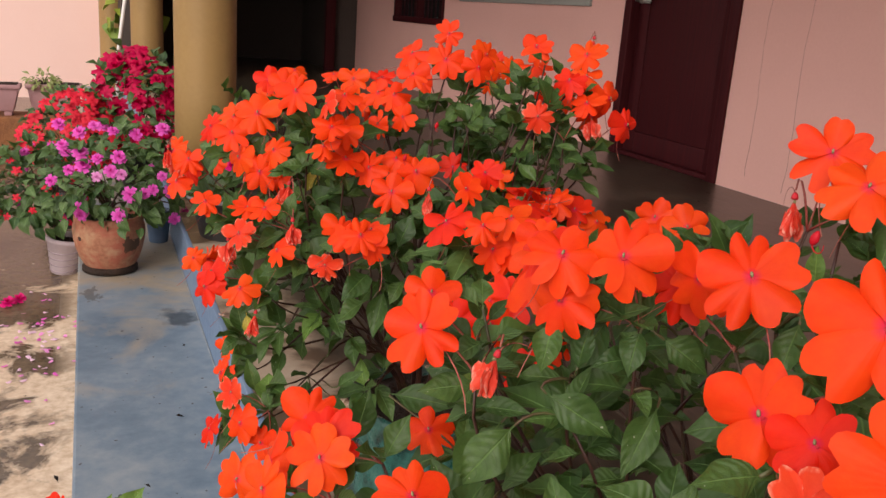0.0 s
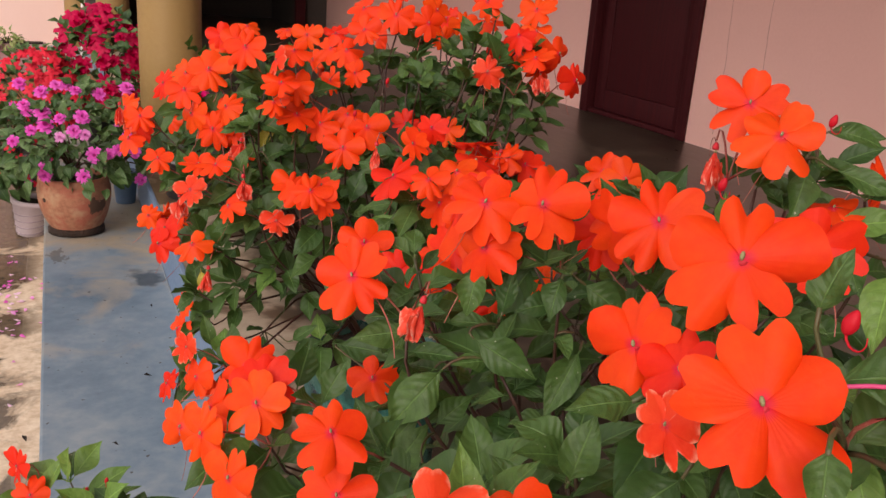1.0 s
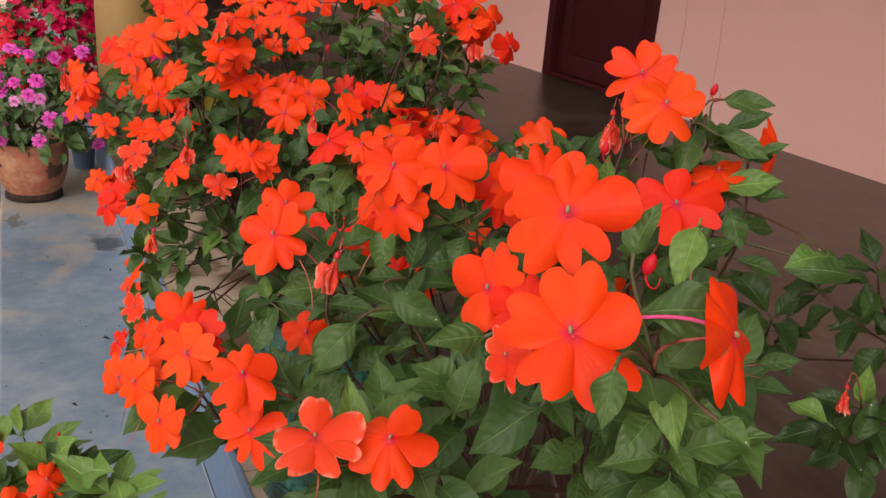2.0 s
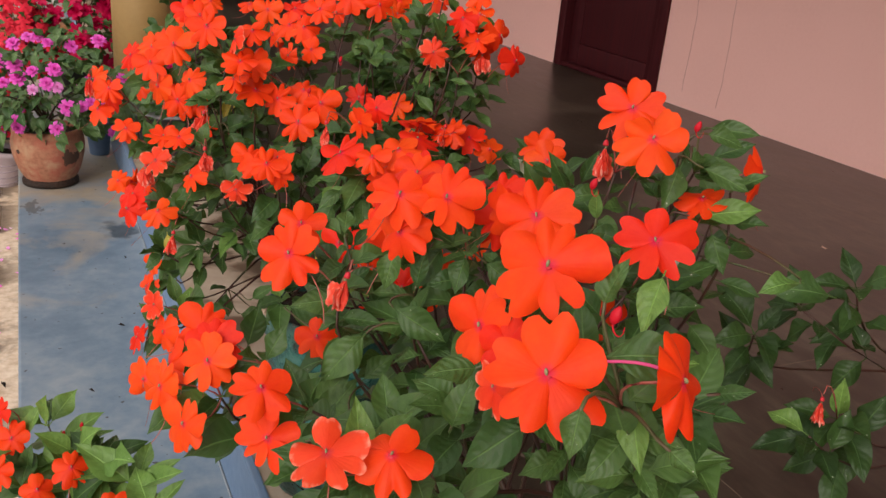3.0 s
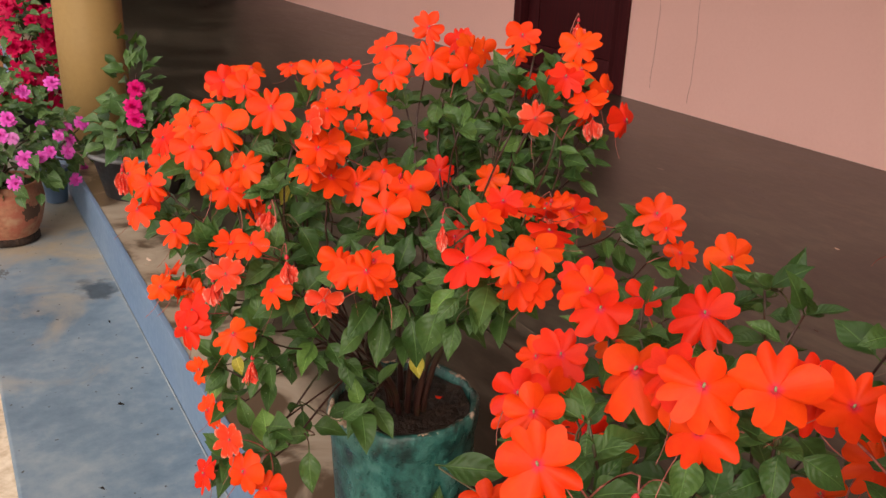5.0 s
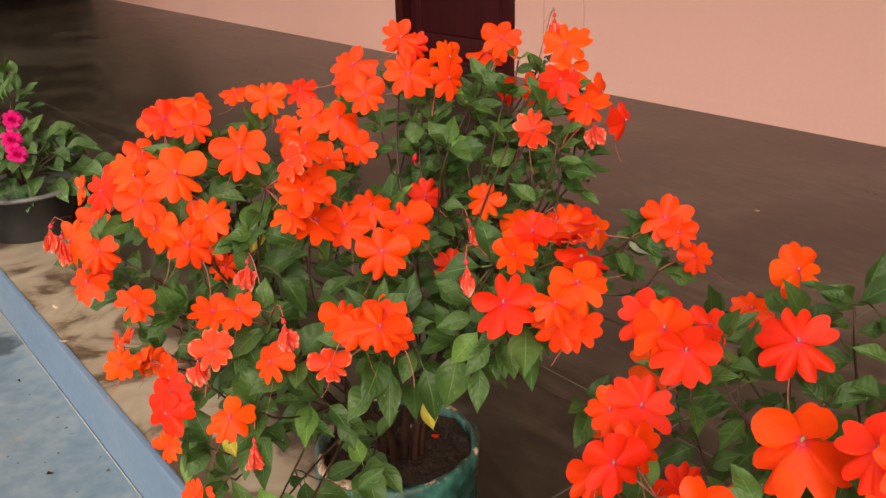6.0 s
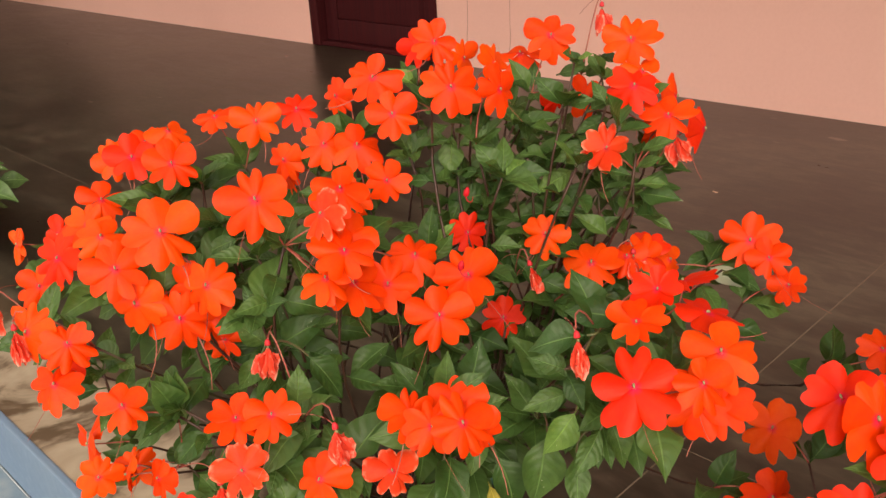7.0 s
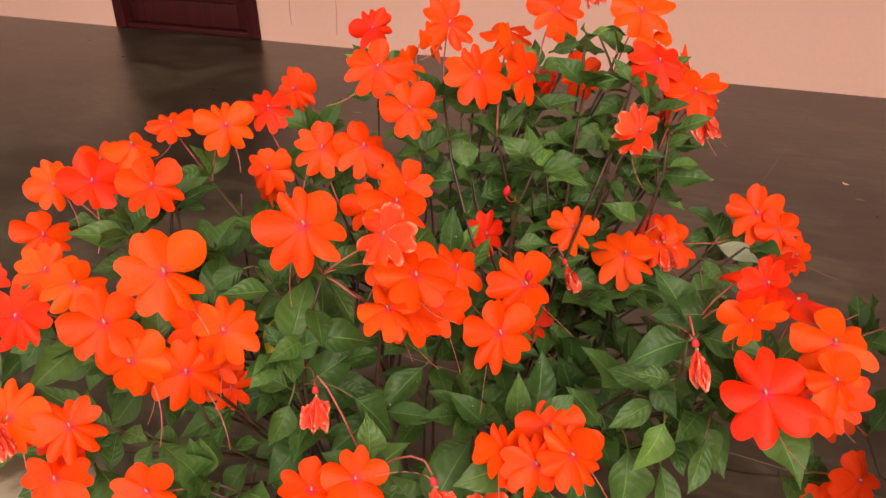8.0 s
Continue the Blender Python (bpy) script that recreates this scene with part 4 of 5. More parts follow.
# ---- the two large plants ----
# each flower: place, petal length in millimetres, heading and rise of its face; each leaf: foot, length, heading and rise
A_CROWN = [(0.391, 0.957, 0.789, 19.5, -135, 41), (0.489, 0.923, 0.782, 23.5, -135, 29), (0.528, 0.873, 0.777, 24.9, -146, 39), (0.361, 0.997, 0.763, 23.4, -138, 28),
           (0.377, 0.928, 0.761, 23.5, -123, 16), (0.520, 0.981, 0.757, 24.7, -142, 67), (0.410, 0.909, 0.755, 20.9, -100, 9), (0.493, 0.846, 0.750, 22.7, -136, 29),
           (0.523, 1.117, 0.750, 21.1, -144, 11), (0.519, 1.049, 0.746, 21.4, -82, 9), (0.353, 0.968, 0.740, 22.5, -126, 29), (0.543, 0.838, 0.732, 23.3, -69, 10),
           (0.245, 1.115, 0.729, 19.5, -106, 54), (0.503, 0.821, 0.728, 22.4, -150, 52), (0.357, 1.097, 0.725, 21.1, -121, 45), (0.531, 0.920, 0.724, 19.5, -158, 14)]
A_TOP = [(0.520, 0.938, 0.724, 19.5, -94, 8), (0.304, 1.143, 0.723, 19.5, -144, 54), (0.321, 1.106, 0.721, 21.6, -121, 22), (0.209, 0.943, 0.719, 26.3, -121, 28),
         (0.256, 0.915, 0.719, 22.0, -121, 56), (0.430, 1.135, 0.717, 19.5, -173, 15), (0.224, 1.077, 0.714, 22.3, -120, 27), (0.213, 1.119, 0.714, 20.5, -111, 36),
         (0.342, 1.000, 0.713, 24.4, -129, 40), (0.330, 1.027, 0.712, 21.3, -131, 26), (0.557, 0.819, 0.705, 24.3, -78, 9), (0.226, 1.181, 0.697, 19.5, -122, 18),
         (0.319, 1.069, 0.694, 19.5, -167, 20), (0.237, 0.892, 0.687, 23.0, -113, 52), (0.183, 1.030, 0.683, 29.0, -110, 42), (0.258, 0.915, 0.682, 24.0, -126, 25)]
A_SHOULDER = [(0.318, 0.983, 0.679, 21.0, -162, 6), (0.206, 1.177, 0.668, 22.3, -109, 38), (0.233, 0.910, 0.664, 21.6, -140, 51), (0.158, 1.060, 0.655, 25.3, -112, 30),
              (0.140, 1.117, 0.654, 22.0, -153, 19), (0.328, 0.733, 0.653, 19.5, -147, -8), (0.261, 0.917, 0.649, 25.9, -116, 53), (0.403, 0.745, 0.648, 26.2, 41, 77),
              (0.328, 0.871, 0.643, 25.0, -124, 31), (0.198, 1.006, 0.643, 23.8, -150, 25), (0.286, 0.910, 0.640, 23.2, -136, 25), (0.431, 0.883, 0.638, 19.5, -142, 37),
              (0.400, 0.939, 0.635, 19.5, -116, 15), (0.357, 0.692, 0.634, 24.8, -153, 52), (0.089, 1.059, 0.633, 22.0, -153, 19), (0.184, 1.233, 0.629, 19.5, -147, 20)]
A_UPPER = [(0.326, 0.686, 0.629, 19.5, -119, 43), (0.104, 1.030, 0.628, 19.9, -114, 39), (0.165, 1.054, 0.626, 26.9, -155, 23), (0.303, 0.717, 0.625, 26.2, -156, 48),
           (0.442, 0.846, 0.619, 28.6, -150, 52), (0.303, 0.877, 0.619, 25.7, -120, 23), (0.472, 0.833, 0.618, 20.1, -166, 52), (0.481, 0.824, 0.617, 20.7, -143, 43),
           (0.165, 1.288, 0.612, 19.5, 179, 16), (0.184, 1.065, 0.608, 21.8, -140, 12), (0.210, 1.031, 0.606, 20.0, -135, 19), (0.586, 0.785, 0.606, 28.8, -137, 28),
           (0.516, 0.843, 0.603, 22.5, -128, 40), (0.090, 1.034, 0.601, 21.0, -127, 47), (0.167, 0.891, 0.600, 19.5, -132, 47), (0.354, 0.689, 0.599, 24.0, -171, 27)]
A_MIDDLE = [(0.152, 0.909, 0.597, 19.5, -116, 53), (0.583, 0.765, 0.596, 21.2, -152, 37), (0.247, 0.803, 0.591, 22.8, -113, 47), (0.236, 0.839, 0.588, 21.0, -110, 31),
            (0.160, 1.239, 0.586, 22.0, -135, 25), (0.237, 0.820, 0.586, 21.8, -134, 39), (0.119, 1.000, 0.584, 20.5, -125, 47), (0.258, 0.802, 0.581, 21.1, -135, 19),
            (0.403, 0.905, 0.567, 19.5, -133, 26), (0.174, 0.858, 0.563, 19.5, -156, 33), (0.551, 0.658, 0.562, 20.6, -141, 57), (0.138, 0.869, 0.520, 21.5, -118, 46),
            (0.119, 0.947, 0.515, 22.4, -144, 36), (0.399, 0.667, 0.513, 22.0, -126, 25), (0.125, 1.039, 0.503, 19.9, 158, 15), (0.111, 1.058, 0.499, 19.5, -129, 20)]
A_LOWER = [(0.111, 0.942, 0.499, 26.5, -151, 17), (0.139, 1.150, 0.470, 28.3, 168, 20), (0.132, 0.968, 0.382, 21.4, -161, 18), (0.138, 0.861, 0.368, 24.6, -149, 26),
           (0.158, 1.105, 0.358, 20.1, -146, 21), (0.114, 0.929, 0.330, 22.6, -167, 19)]
B_HIGH = [(0.400, 0.377, 0.749, 24.4, -138, 22), (0.202, 0.160, 0.737, 24.6, -136, 24), (0.394, 0.342, 0.736, 26.1, -142, 39), (0.222, 0.095, 0.717, 21.4, -58, 21),
          (0.186, 0.127, 0.708, 25.7, -134, 42), (0.326, 0.243, 0.706, 24.7, -138, 35), (0.284, 0.301, 0.703, 24.6, -132, 36), (0.190, 0.188, 0.698, 21.5, -156, 17),
          (0.255, 0.363, 0.696, 23.6, -135, 23), (0.232, 0.386, 0.692, 24.4, -125, 29), (0.448, 0.343, 0.691, 21.2, -163, 68), (0.232, 0.408, 0.690, 22.3, -164, 49),
          (0.555, 0.395, 0.690, 25.8, -54, 11), (0.290, 0.344, 0.688, 22.9, -158, 13), (0.302, 0.373, 0.676, 24.0, -119, 21), (0.233, 0.385, 0.666, 22.8, -146, 17)]
B_MIDDLE = [(0.249, 0.449, 0.665, 28.2, -160, 55), (0.463, 0.574, 0.652, 21.2, -111, 28), (0.188, 0.460, 0.648, 19.5, -116, 39), (0.337, 0.596, 0.639, 26.0, -115, 31),
            (0.153, 0.189, 0.638, 19.5, -121, 61), (0.172, 0.432, 0.637, 25.6, -138, 25), (0.327, 0.570, 0.636, 24.8, -155, 50), (0.392, 0.530, 0.636, 28.1, -156, 41),
            (0.350, 0.619, 0.636, 23.2, -150, 39), (0.396, 0.599, 0.620, 19.5, -151, 51), (0.123, 0.307, 0.610, 19.5, -109, 46), (0.310, 0.589, 0.593, 24.9, -149, 30),
            (0.253, 0.564, 0.588, 23.0, -117, 24), (0.301, 0.608, 0.584, 19.5, -151, 36), (0.419, 0.396, 0.580, 23.0, -126, 25), (0.285, 0.571, 0.579, 22.0, -111, 25)]
B_LOW = [(0.193, 0.168, 0.698, 16.0, -160, 30), (0.126, 0.304, 0.578, 19.8, -135, 31), (0.124, 0.459, 0.559, 22.3, -122, 30), (0.121, 0.488, 0.557, 24.1, -128, 30), (0.118, 0.445, 0.554, 24.0, -121, 27),
         (0.313, 0.522, 0.545, 22.0, -118, 25), (0.280, 0.600, 0.545, 22.0, -113, 33), (0.312, 0.554, 0.543, 23.0, -117, 24), (0.086, 0.453, 0.534, 22.0, -148, 18),
         (0.097, 0.488, 0.531, 23.8, -175, 12), (0.095, 0.409, 0.528, 22.7, -156, 24), (0.434, 0.438, 0.525, 22.0, -126, 25), (0.466, 0.699, 0.518, 23.8, -169, 28),
         (0.081, 0.516, 0.505, 19.7, -145, 24), (0.237, 0.567, 0.496, 22.3, -113, 39)]
A_FADING = [(0.458, 0.846, 0.709, 20.3, -132, 13), (0.235, 0.910, 0.709, 20.9, -165, 20), (0.222, 0.845, 0.548, 19.5, -113, 52), (0.140, 0.889, 0.574, 19.5, -136, 28),
            (0.131, 0.879, 0.397, 19.5, -146, 25)]
A_WILTED = [(0.297, 0.751, 0.634, 19.5, -113, 26), (0.189, 0.855, 0.580, 19.5, -109, 68), (0.507, 0.812, 0.700, 19.5, -109, 15), (0.405, 0.873, 0.609, 19.5, -83, 14),
            (0.201, 0.943, 0.601, 19.5, -142, 29), (0.567, 0.928, 0.781, 19.5, -141, 38), (0.083, 1.061, 0.622, 19.5, -104, 22), (0.130, 0.899, 0.550, 19.5, -102, 62),
            (0.472, 0.825, 0.608, 19.5, -123, 17), (0.150, 0.857, 0.481, 19.5, -136, 24), (0.104, 1.209, 0.583, 23.8, -156, 8)]
B_FADING = [(0.183, 0.159, 0.685, 12.5, -165, 20), (0.126, 0.199, 0.638, 19.5, -117, 68)]
B_WILTED = [(0.195, 0.388, 0.622, 19.5, -178, 10), (0.392, 0.391, 0.704, 20.9, -130, 32)]
A_LEAVES_UPPER = [(0.413, 0.965, 0.714, 43, -139, -48), (0.452, 0.949, 0.675, 34, -75, 12), (0.530, 0.949, 0.739, 29, -76, 20), (0.535, 0.916, 0.749, 31, -172, -37),
                  (0.536, 0.909, 0.760, 24, -95, -6), (0.487, 0.876, 0.703, 40, 154, -20), (0.503, 0.870, 0.719, 35, 151, -11), (0.493, 0.898, 0.674, 43, 154, -22),
                  (0.495, 0.890, 0.667, 39, 178, -39), (0.501, 0.880, 0.671, 40, -109, -37), (0.478, 0.905, 0.638, 48, 139, -1), (0.419, 0.953, 0.670, 38, -174, -41),
                  (0.503, 0.899, 0.642, 31, -129, -40), (0.361, 0.948, 0.624, 45, -1, 78), (0.343, 0.925, 0.633, 31, -64, 50), (0.600, 0.819, 0.585, 36, 130, 33)]
A_LEAVES_MIDDLE = [(0.594, 0.817, 0.585, 38, 153, -17), (0.417, 0.786, 0.641, 25, -119, -29), (0.354, 0.754, 0.636, 44, 133, 15), (0.326, 0.762, 0.634, 45, 139, 0),
                   (0.307, 0.766, 0.615, 29, 139, 25), (0.335, 0.783, 0.580, 40, 149, -12), (0.331, 0.776, 0.572, 43, 175, -39), (0.348, 0.764, 0.561, 38, -112, -38),
                   (0.283, 0.856, 0.561, 44, 11, 80), (0.304, 0.854, 0.556, 51, -13, 74), (0.267, 0.836, 0.586, 33, -65, 39), (0.340, 0.819, 0.538, 43, 111, 58),
                   (0.286, 0.877, 0.556, 41, 119, 50), (0.238, 0.991, 0.580, 50, -57, 35), (0.254, 1.005, 0.572, 48, 70, 76), (0.251, 1.001, 0.569, 56, -69, 5)]
A_LEAVES_LOWER = [(0.237, 0.995, 0.579, 37, 127, 38), (0.228, 0.986, 0.584, 43, 145, -9), (0.221, 0.982, 0.587, 35, -174, -40), (0.313, 0.938, 0.574, 50, 155, -27),
                  (0.249, 0.969, 0.667, 40, -109, -37), (0.263, 1.007, 0.582, 36, -32, 77), (0.264, 1.008, 0.639, 35, 159, -21), (0.180, 1.051, 0.573, 50, -76, -5),
                  (0.166, 1.052, 0.569, 45, -89, -23), (0.139, 1.051, 0.601, 37, -67, 26), (0.243, 1.024, 0.661, 33, 154, -13), (0.193, 0.904, 0.583, 34, -39, 77),
                  (0.179, 1.166, 0.603, 24, 158, -3), (0.319, 0.908, 0.502, 62, -125, -61), (0.223, 0.880, 0.375, 39, 169, 10), (0.249, 0.966, 0.330, 50, -40, 3)]
A_LEAVES_REST = [(0.241, 0.855, 0.401, 41, -31, 39), (0.329, 0.985, 0.344, 43, -63, -33), (0.166, 0.920, 0.371, 47, 135, 72), (0.181, 0.898, 0.366, 62, -116, -58),
                 (0.213, 0.871, 0.371, 54, -112, -56), (0.234, 0.947, 0.594, 47, -69, -40), (0.298, 0.868, 0.513, 62, -130, -59), (0.311, 0.836, 0.521, 60, -96, -51),
                 (0.327, 0.799, 0.548, 62, -154, -55), (0.334, 0.780, 0.536, 46, -139, -52), (0.320, 0.749, 0.576, 40, -176, -35), (0.279, 0.931, 0.431, 35, -68, -16),
                 (0.326, 0.962, 0.349, 36, -71, -22), (0.272, 0.972, 0.332, 54, -41, 29), (0.226, 0.907, 0.460, 35, -67, -14), (0.460, 0.860, 0.709, 29, 163, -19)]
A_LEAVES_POT = [(0.207, 1.075, 0.551, 46, -56, 40), (0.336, 0.784, 0.585, 38, 126, 39)]
B_LEAVES_NEAR = [(0.234, 0.397, 0.607, 50, -50, -19), (0.279, 0.371, 0.652, 31, -144, -40), (0.289, 0.369, 0.647, 36, -58, -21), (0.360, 0.449, 0.540, 33, -124, -47),
                 (0.322, 0.303, 0.679, 36, -150, -42), (0.336, 0.312, 0.691, 24, -163, 76), (0.235, 0.475, 0.618, 30, 165, 58), (0.231, 0.469, 0.622, 25, -45, 54),
                 (0.219, 0.449, 0.635, 18, -135, -24), (0.473, 0.530, 0.639, 40, -19, 69), (0.454, 0.510, 0.644, 25, -104, -39), (0.475, 0.533, 0.634, 37, 163, 33),
                 (0.220, 0.394, 0.591, 54, -170, -40), (0.193, 0.452, 0.486, 62, -18, 55), (0.216, 0.612, 0.509, 62, -37, 0), (0.212, 0.247, 0.601, 37, -29, 77)]
B_LEAVES_LOW = [(0.227, 0.191, 0.640, 43, -179, -23), (0.238, 0.139, 0.685, 35, -106, -50), (0.501, 0.413, 0.724, 44, -43, 1), (0.483, 0.385, 0.706, 40, -36, 29),
                (0.431, 0.336, 0.718, 40, -51, -15), (0.439, 0.339, 0.679, 49, -36, 16), (0.449, 0.366, 0.722, 41, -154, -46), (0.323, 0.264, 0.671, 33, -37, 67),
                (0.417, 0.337, 0.623, 51, -28, 42), (0.241, 0.151, 0.689, 34, -41, 26), (0.278, 0.374, 0.680, 26, -47, 55), (0.474, 0.262, 0.657, 35, 173, 6),
                (0.155, 0.216, 0.621, 33, -37, 56), (0.189, 0.107, 0.708, 22, -135, -35), (0.377, 0.310, 0.530, 53, 180, -26), (0.293, 0.148, 0.669, 21, -56, 25)]
B_LEAVES_HIGH = [(0.161, 0.397, 0.537, 38, -31, 61), (0.221, 0.098, 0.689, 18, -77, -9), (0.314, 0.389, 0.641, 34, -63, -35), (0.294, 0.365, 0.608, 51, -158, -50),
                 (0.236, 0.441, 0.568, 58, -168, -44), (0.273, 0.394, 0.651, 42, -163, -42), (0.218, 0.443, 0.592, 42, 175, -1), (0.166, 0.536, 0.508, 46, -23, 77),
                 (0.189, 0.179, 0.682, 29, -179, 7), (0.235, 0.390, 0.655, 34, -140, -50), (0.317, 0.292, 0.622, 31, -162, -33), (0.437, 0.615, 0.583, 36, -41, 55),
                 (0.443, 0.614, 0.561, 40, -57, 1), (0.444, 0.351, 0.737, 31, -52, -3), (0.459, 0.341, 0.668, 37, -95, -47), (0.252, 0.148, 0.735, 32, -145, -41)]
B_LEAVES_SIDE = [(0.222, 0.147, 0.721, 25, -76, 80), (0.206, 0.127, 0.712, 39, -39, 17), (0.584, 0.319, 0.608, 58, 162, 15), (0.233, 0.129, 0.665, 39, 150, 66),
                 (0.427, 0.349, 0.718, 41, -142, -47), (0.191, 0.417, 0.499, 52, -16, 59), (0.247, 0.366, 0.546, 47, -174, -28), (0.192, 0.243, 0.596, 32, 161, 62),
                 (0.125, 0.229, 0.626, 28, -48, 15), (0.246, 0.381, 0.623, 34, -19, 82), (0.206, 0.392, 0.532, 26, -86, -34)]
A_SHOOTS = [(0.49, 0.90, 0.762), (0.50, 0.88, 0.750), (0.463, 0.89, 0.732), (0.47, 0.845, 0.718), (0.478, 0.86, 0.735), (0.44, 0.86, 0.695), (0.475, 0.83, 0.703), (0.515, 0.85, 0.735)]
A_EXTRA = [(0.45, 0.93, 0.715), (0.485, 0.885, 0.725), (0.33, 0.95, 0.37), (0.30, 0.93, 0.36), (0.415, 0.955, 0.725), (0.375, 0.975, 0.70), (0.47, 0.86, 0.665), (0.40, 0.90, 0.69), (0.361, 0.944, 0.63), (0.257, 0.977, 0.592), (0.287, 0.855, 0.57), (0.42, 0.98, 0.66),
           (0.38, 0.93, 0.58), (0.30, 1.02, 0.58), (0.46, 0.92, 0.68), (0.50, 0.86, 0.66), (0.53, 0.78, 0.60), (0.46, 0.80, 0.58), (0.35, 0.83, 0.53), (0.20, 0.95, 0.44), (0.16, 0.98, 0.42), (0.36, 0.76, 0.57),
           (0.34, 0.89, 0.47), (0.28, 1.10, 0.62), (0.17, 0.88, 0.40), (0.24, 0.92, 0.47)]
A_FILL = [(0.25, 1.06, 0.66), (0.22, 1.10, 0.675), (0.28, 1.02, 0.66), (0.30, 1.08, 0.68), (0.18, 1.08, 0.62), (0.24, 1.00, 0.65), (0.20, 1.05, 0.59), (0.14, 1.08, 0.57), (0.33, 1.04, 0.68), (0.27, 1.12, 0.67), (0.16, 1.00, 0.56), (0.22, 0.98, 0.62),
          (0.46, 0.90, 0.64), (0.47, 0.88, 0.615), (0.44, 0.92, 0.66), (0.49, 0.87, 0.665), (0.50, 0.90, 0.685), (0.43, 0.95, 0.64), (0.45, 0.86, 0.57), (0.40, 0.90, 0.56), (0.42, 0.88, 0.52), (0.38, 0.86, 0.52), (0.33, 0.93, 0.60), (0.30, 0.90, 0.55)]
B_EXTRA = [(0.375, 0.575, 0.628), (0.44, 0.52, 0.65), (0.217, 0.447, 0.640), (0.40, 0.36, 0.70), (0.445, 0.36, 0.712), (0.425, 0.35, 0.720), (0.465, 0.375, 0.70), (0.47, 0.34, 0.695), (0.36, 0.28, 0.66), (0.26, 0.20, 0.66), (0.25, 0.391, 0.59), (0.20, 0.30, 0.57), (0.23, 0.27, 0.60), (0.28, 0.15, 0.66),
           (0.32, 0.20, 0.62), (0.42, 0.47, 0.655), (0.45, 0.60, 0.56), (0.15, 0.42, 0.50), (0.17, 0.35, 0.52), (0.48, 0.40, 0.67)]
BIG = grow("orange_impatiens", "leafy impatiens thick with orange flowers in the teal pot", (0.40, 1.005, 0.275), A_CROWN + A_TOP + A_SHOULDER + A_UPPER + A_MIDDLE + A_LOWER, (-0.06, 0.25, 0.92), 11,
           extra=A_SHOOTS + A_EXTRA + A_FILL, fading=A_FADING, wilts=A_WILTED, leaves=A_LEAVES_UPPER + A_LEAVES_MIDDLE + A_LEAVES_LOWER + A_LEAVES_REST + A_LEAVES_POT, buds=[(0.31, 0.86, 0.66), (0.36, 0.90, 0.69)], stems=9, leaf=(0.036, 0.058), whorl=7, start=0.66, density=0.055, crowd=0.22)
NEAR = grow("orange_impatiens", "tall impatiens with large orange flowers close to the step", (0.43, 0.36, 0.24), B_HIGH + B_MIDDLE + B_LOW, (0.0, -0.05, 0.88), 23,
     extra=B_EXTRA, fading=B_FADING, wilts=B_WILTED, leaves=B_LEAVES_NEAR + B_LEAVES_LOW + B_LEAVES_HIGH + B_LEAVES_SIDE, buds=[(0.215, 0.129, 0.728), (0.423, 0.334, 0.746), (0.328, 0.310, 0.718)], stems=9, leaf=(0.040, 0.062), whorl=6, start=0.55, density=0.04, taper=0.62, young=0.10)

at(part("pedicel", tube(bmesh.new(), bezier(Vector((0.2010, 0.1300, 0.7085)), Vector((0.2110, 0.1170, 0.7165)), Vector((0.2200, 0.1075, 0.7192)), Vector((0.2246, 0.0990, 0.7150)), 9), 0.0006, 0.0008, 6), PINKSTALK, NEAR, "bright magenta flower stalk"), Matrix.Identity(4))

grow("orange_impatiens", "small impatiens with few orange flowers on the step", (0.02, 0.72, STEP_Z + 0.14), [(-0.034, 0.835, 0.268, 23, -110, 40), (-0.05, 0.80, 0.25, 22, -120, 35), (-0.011, 0.774, 0.236, 23, -90, 50), (-0.03, 0.745, 0.21, 22, -100, 45), (0.025, 0.777, 0.256, 23, -85, 45), (0.06, 0.71, 0.24, 22, -80, 50), (-0.045, 0.86, 0.29, 22, -153, 8)], (0.0, -0.05, 0.88), 5,
     extra=[(0.005, 0.845, 0.27), (0.03, 0.80, 0.258), (0.06, 0.785, 0.25), (0.09, 0.74, 0.24), (0.10, 0.70, 0.23)], buds=[(0.02, 0.81, 0.28), (0.04, 0.83, 0.275)], stems=4, leaf=(0.058, 0.082), meshes=LEAVES_PALE + LEAVES[:2], taper=0.15, whorl=5)
grow("orange_impatiens", "sparse impatiens with dark leaves and no open flowers", (1.08, 0.36, 0.21), [(0.78, 0.37, 0.63, 16, -150, 20)], (0.0, -0.05, 0.88), 9,
     extra=[(0.565, 0.373, 0.552), (0.61, 0.37, 0.572), (0.66, 0.36, 0.59), (0.57, 0.30, 0.495), (0.92, 0.36, 0.66), (0.95, 0.40, 0.64), (0.90, 0.33, 0.62)],
     wilts=[(0.575, 0.30, 0.515, 16, -140, 20)], stems=3, leaf=(0.044, 0.060), rise=1.2, meshes=LEAVES_DARK, young=0.1, whorl=4, taper=0.2, start=0.82, density=0.09)


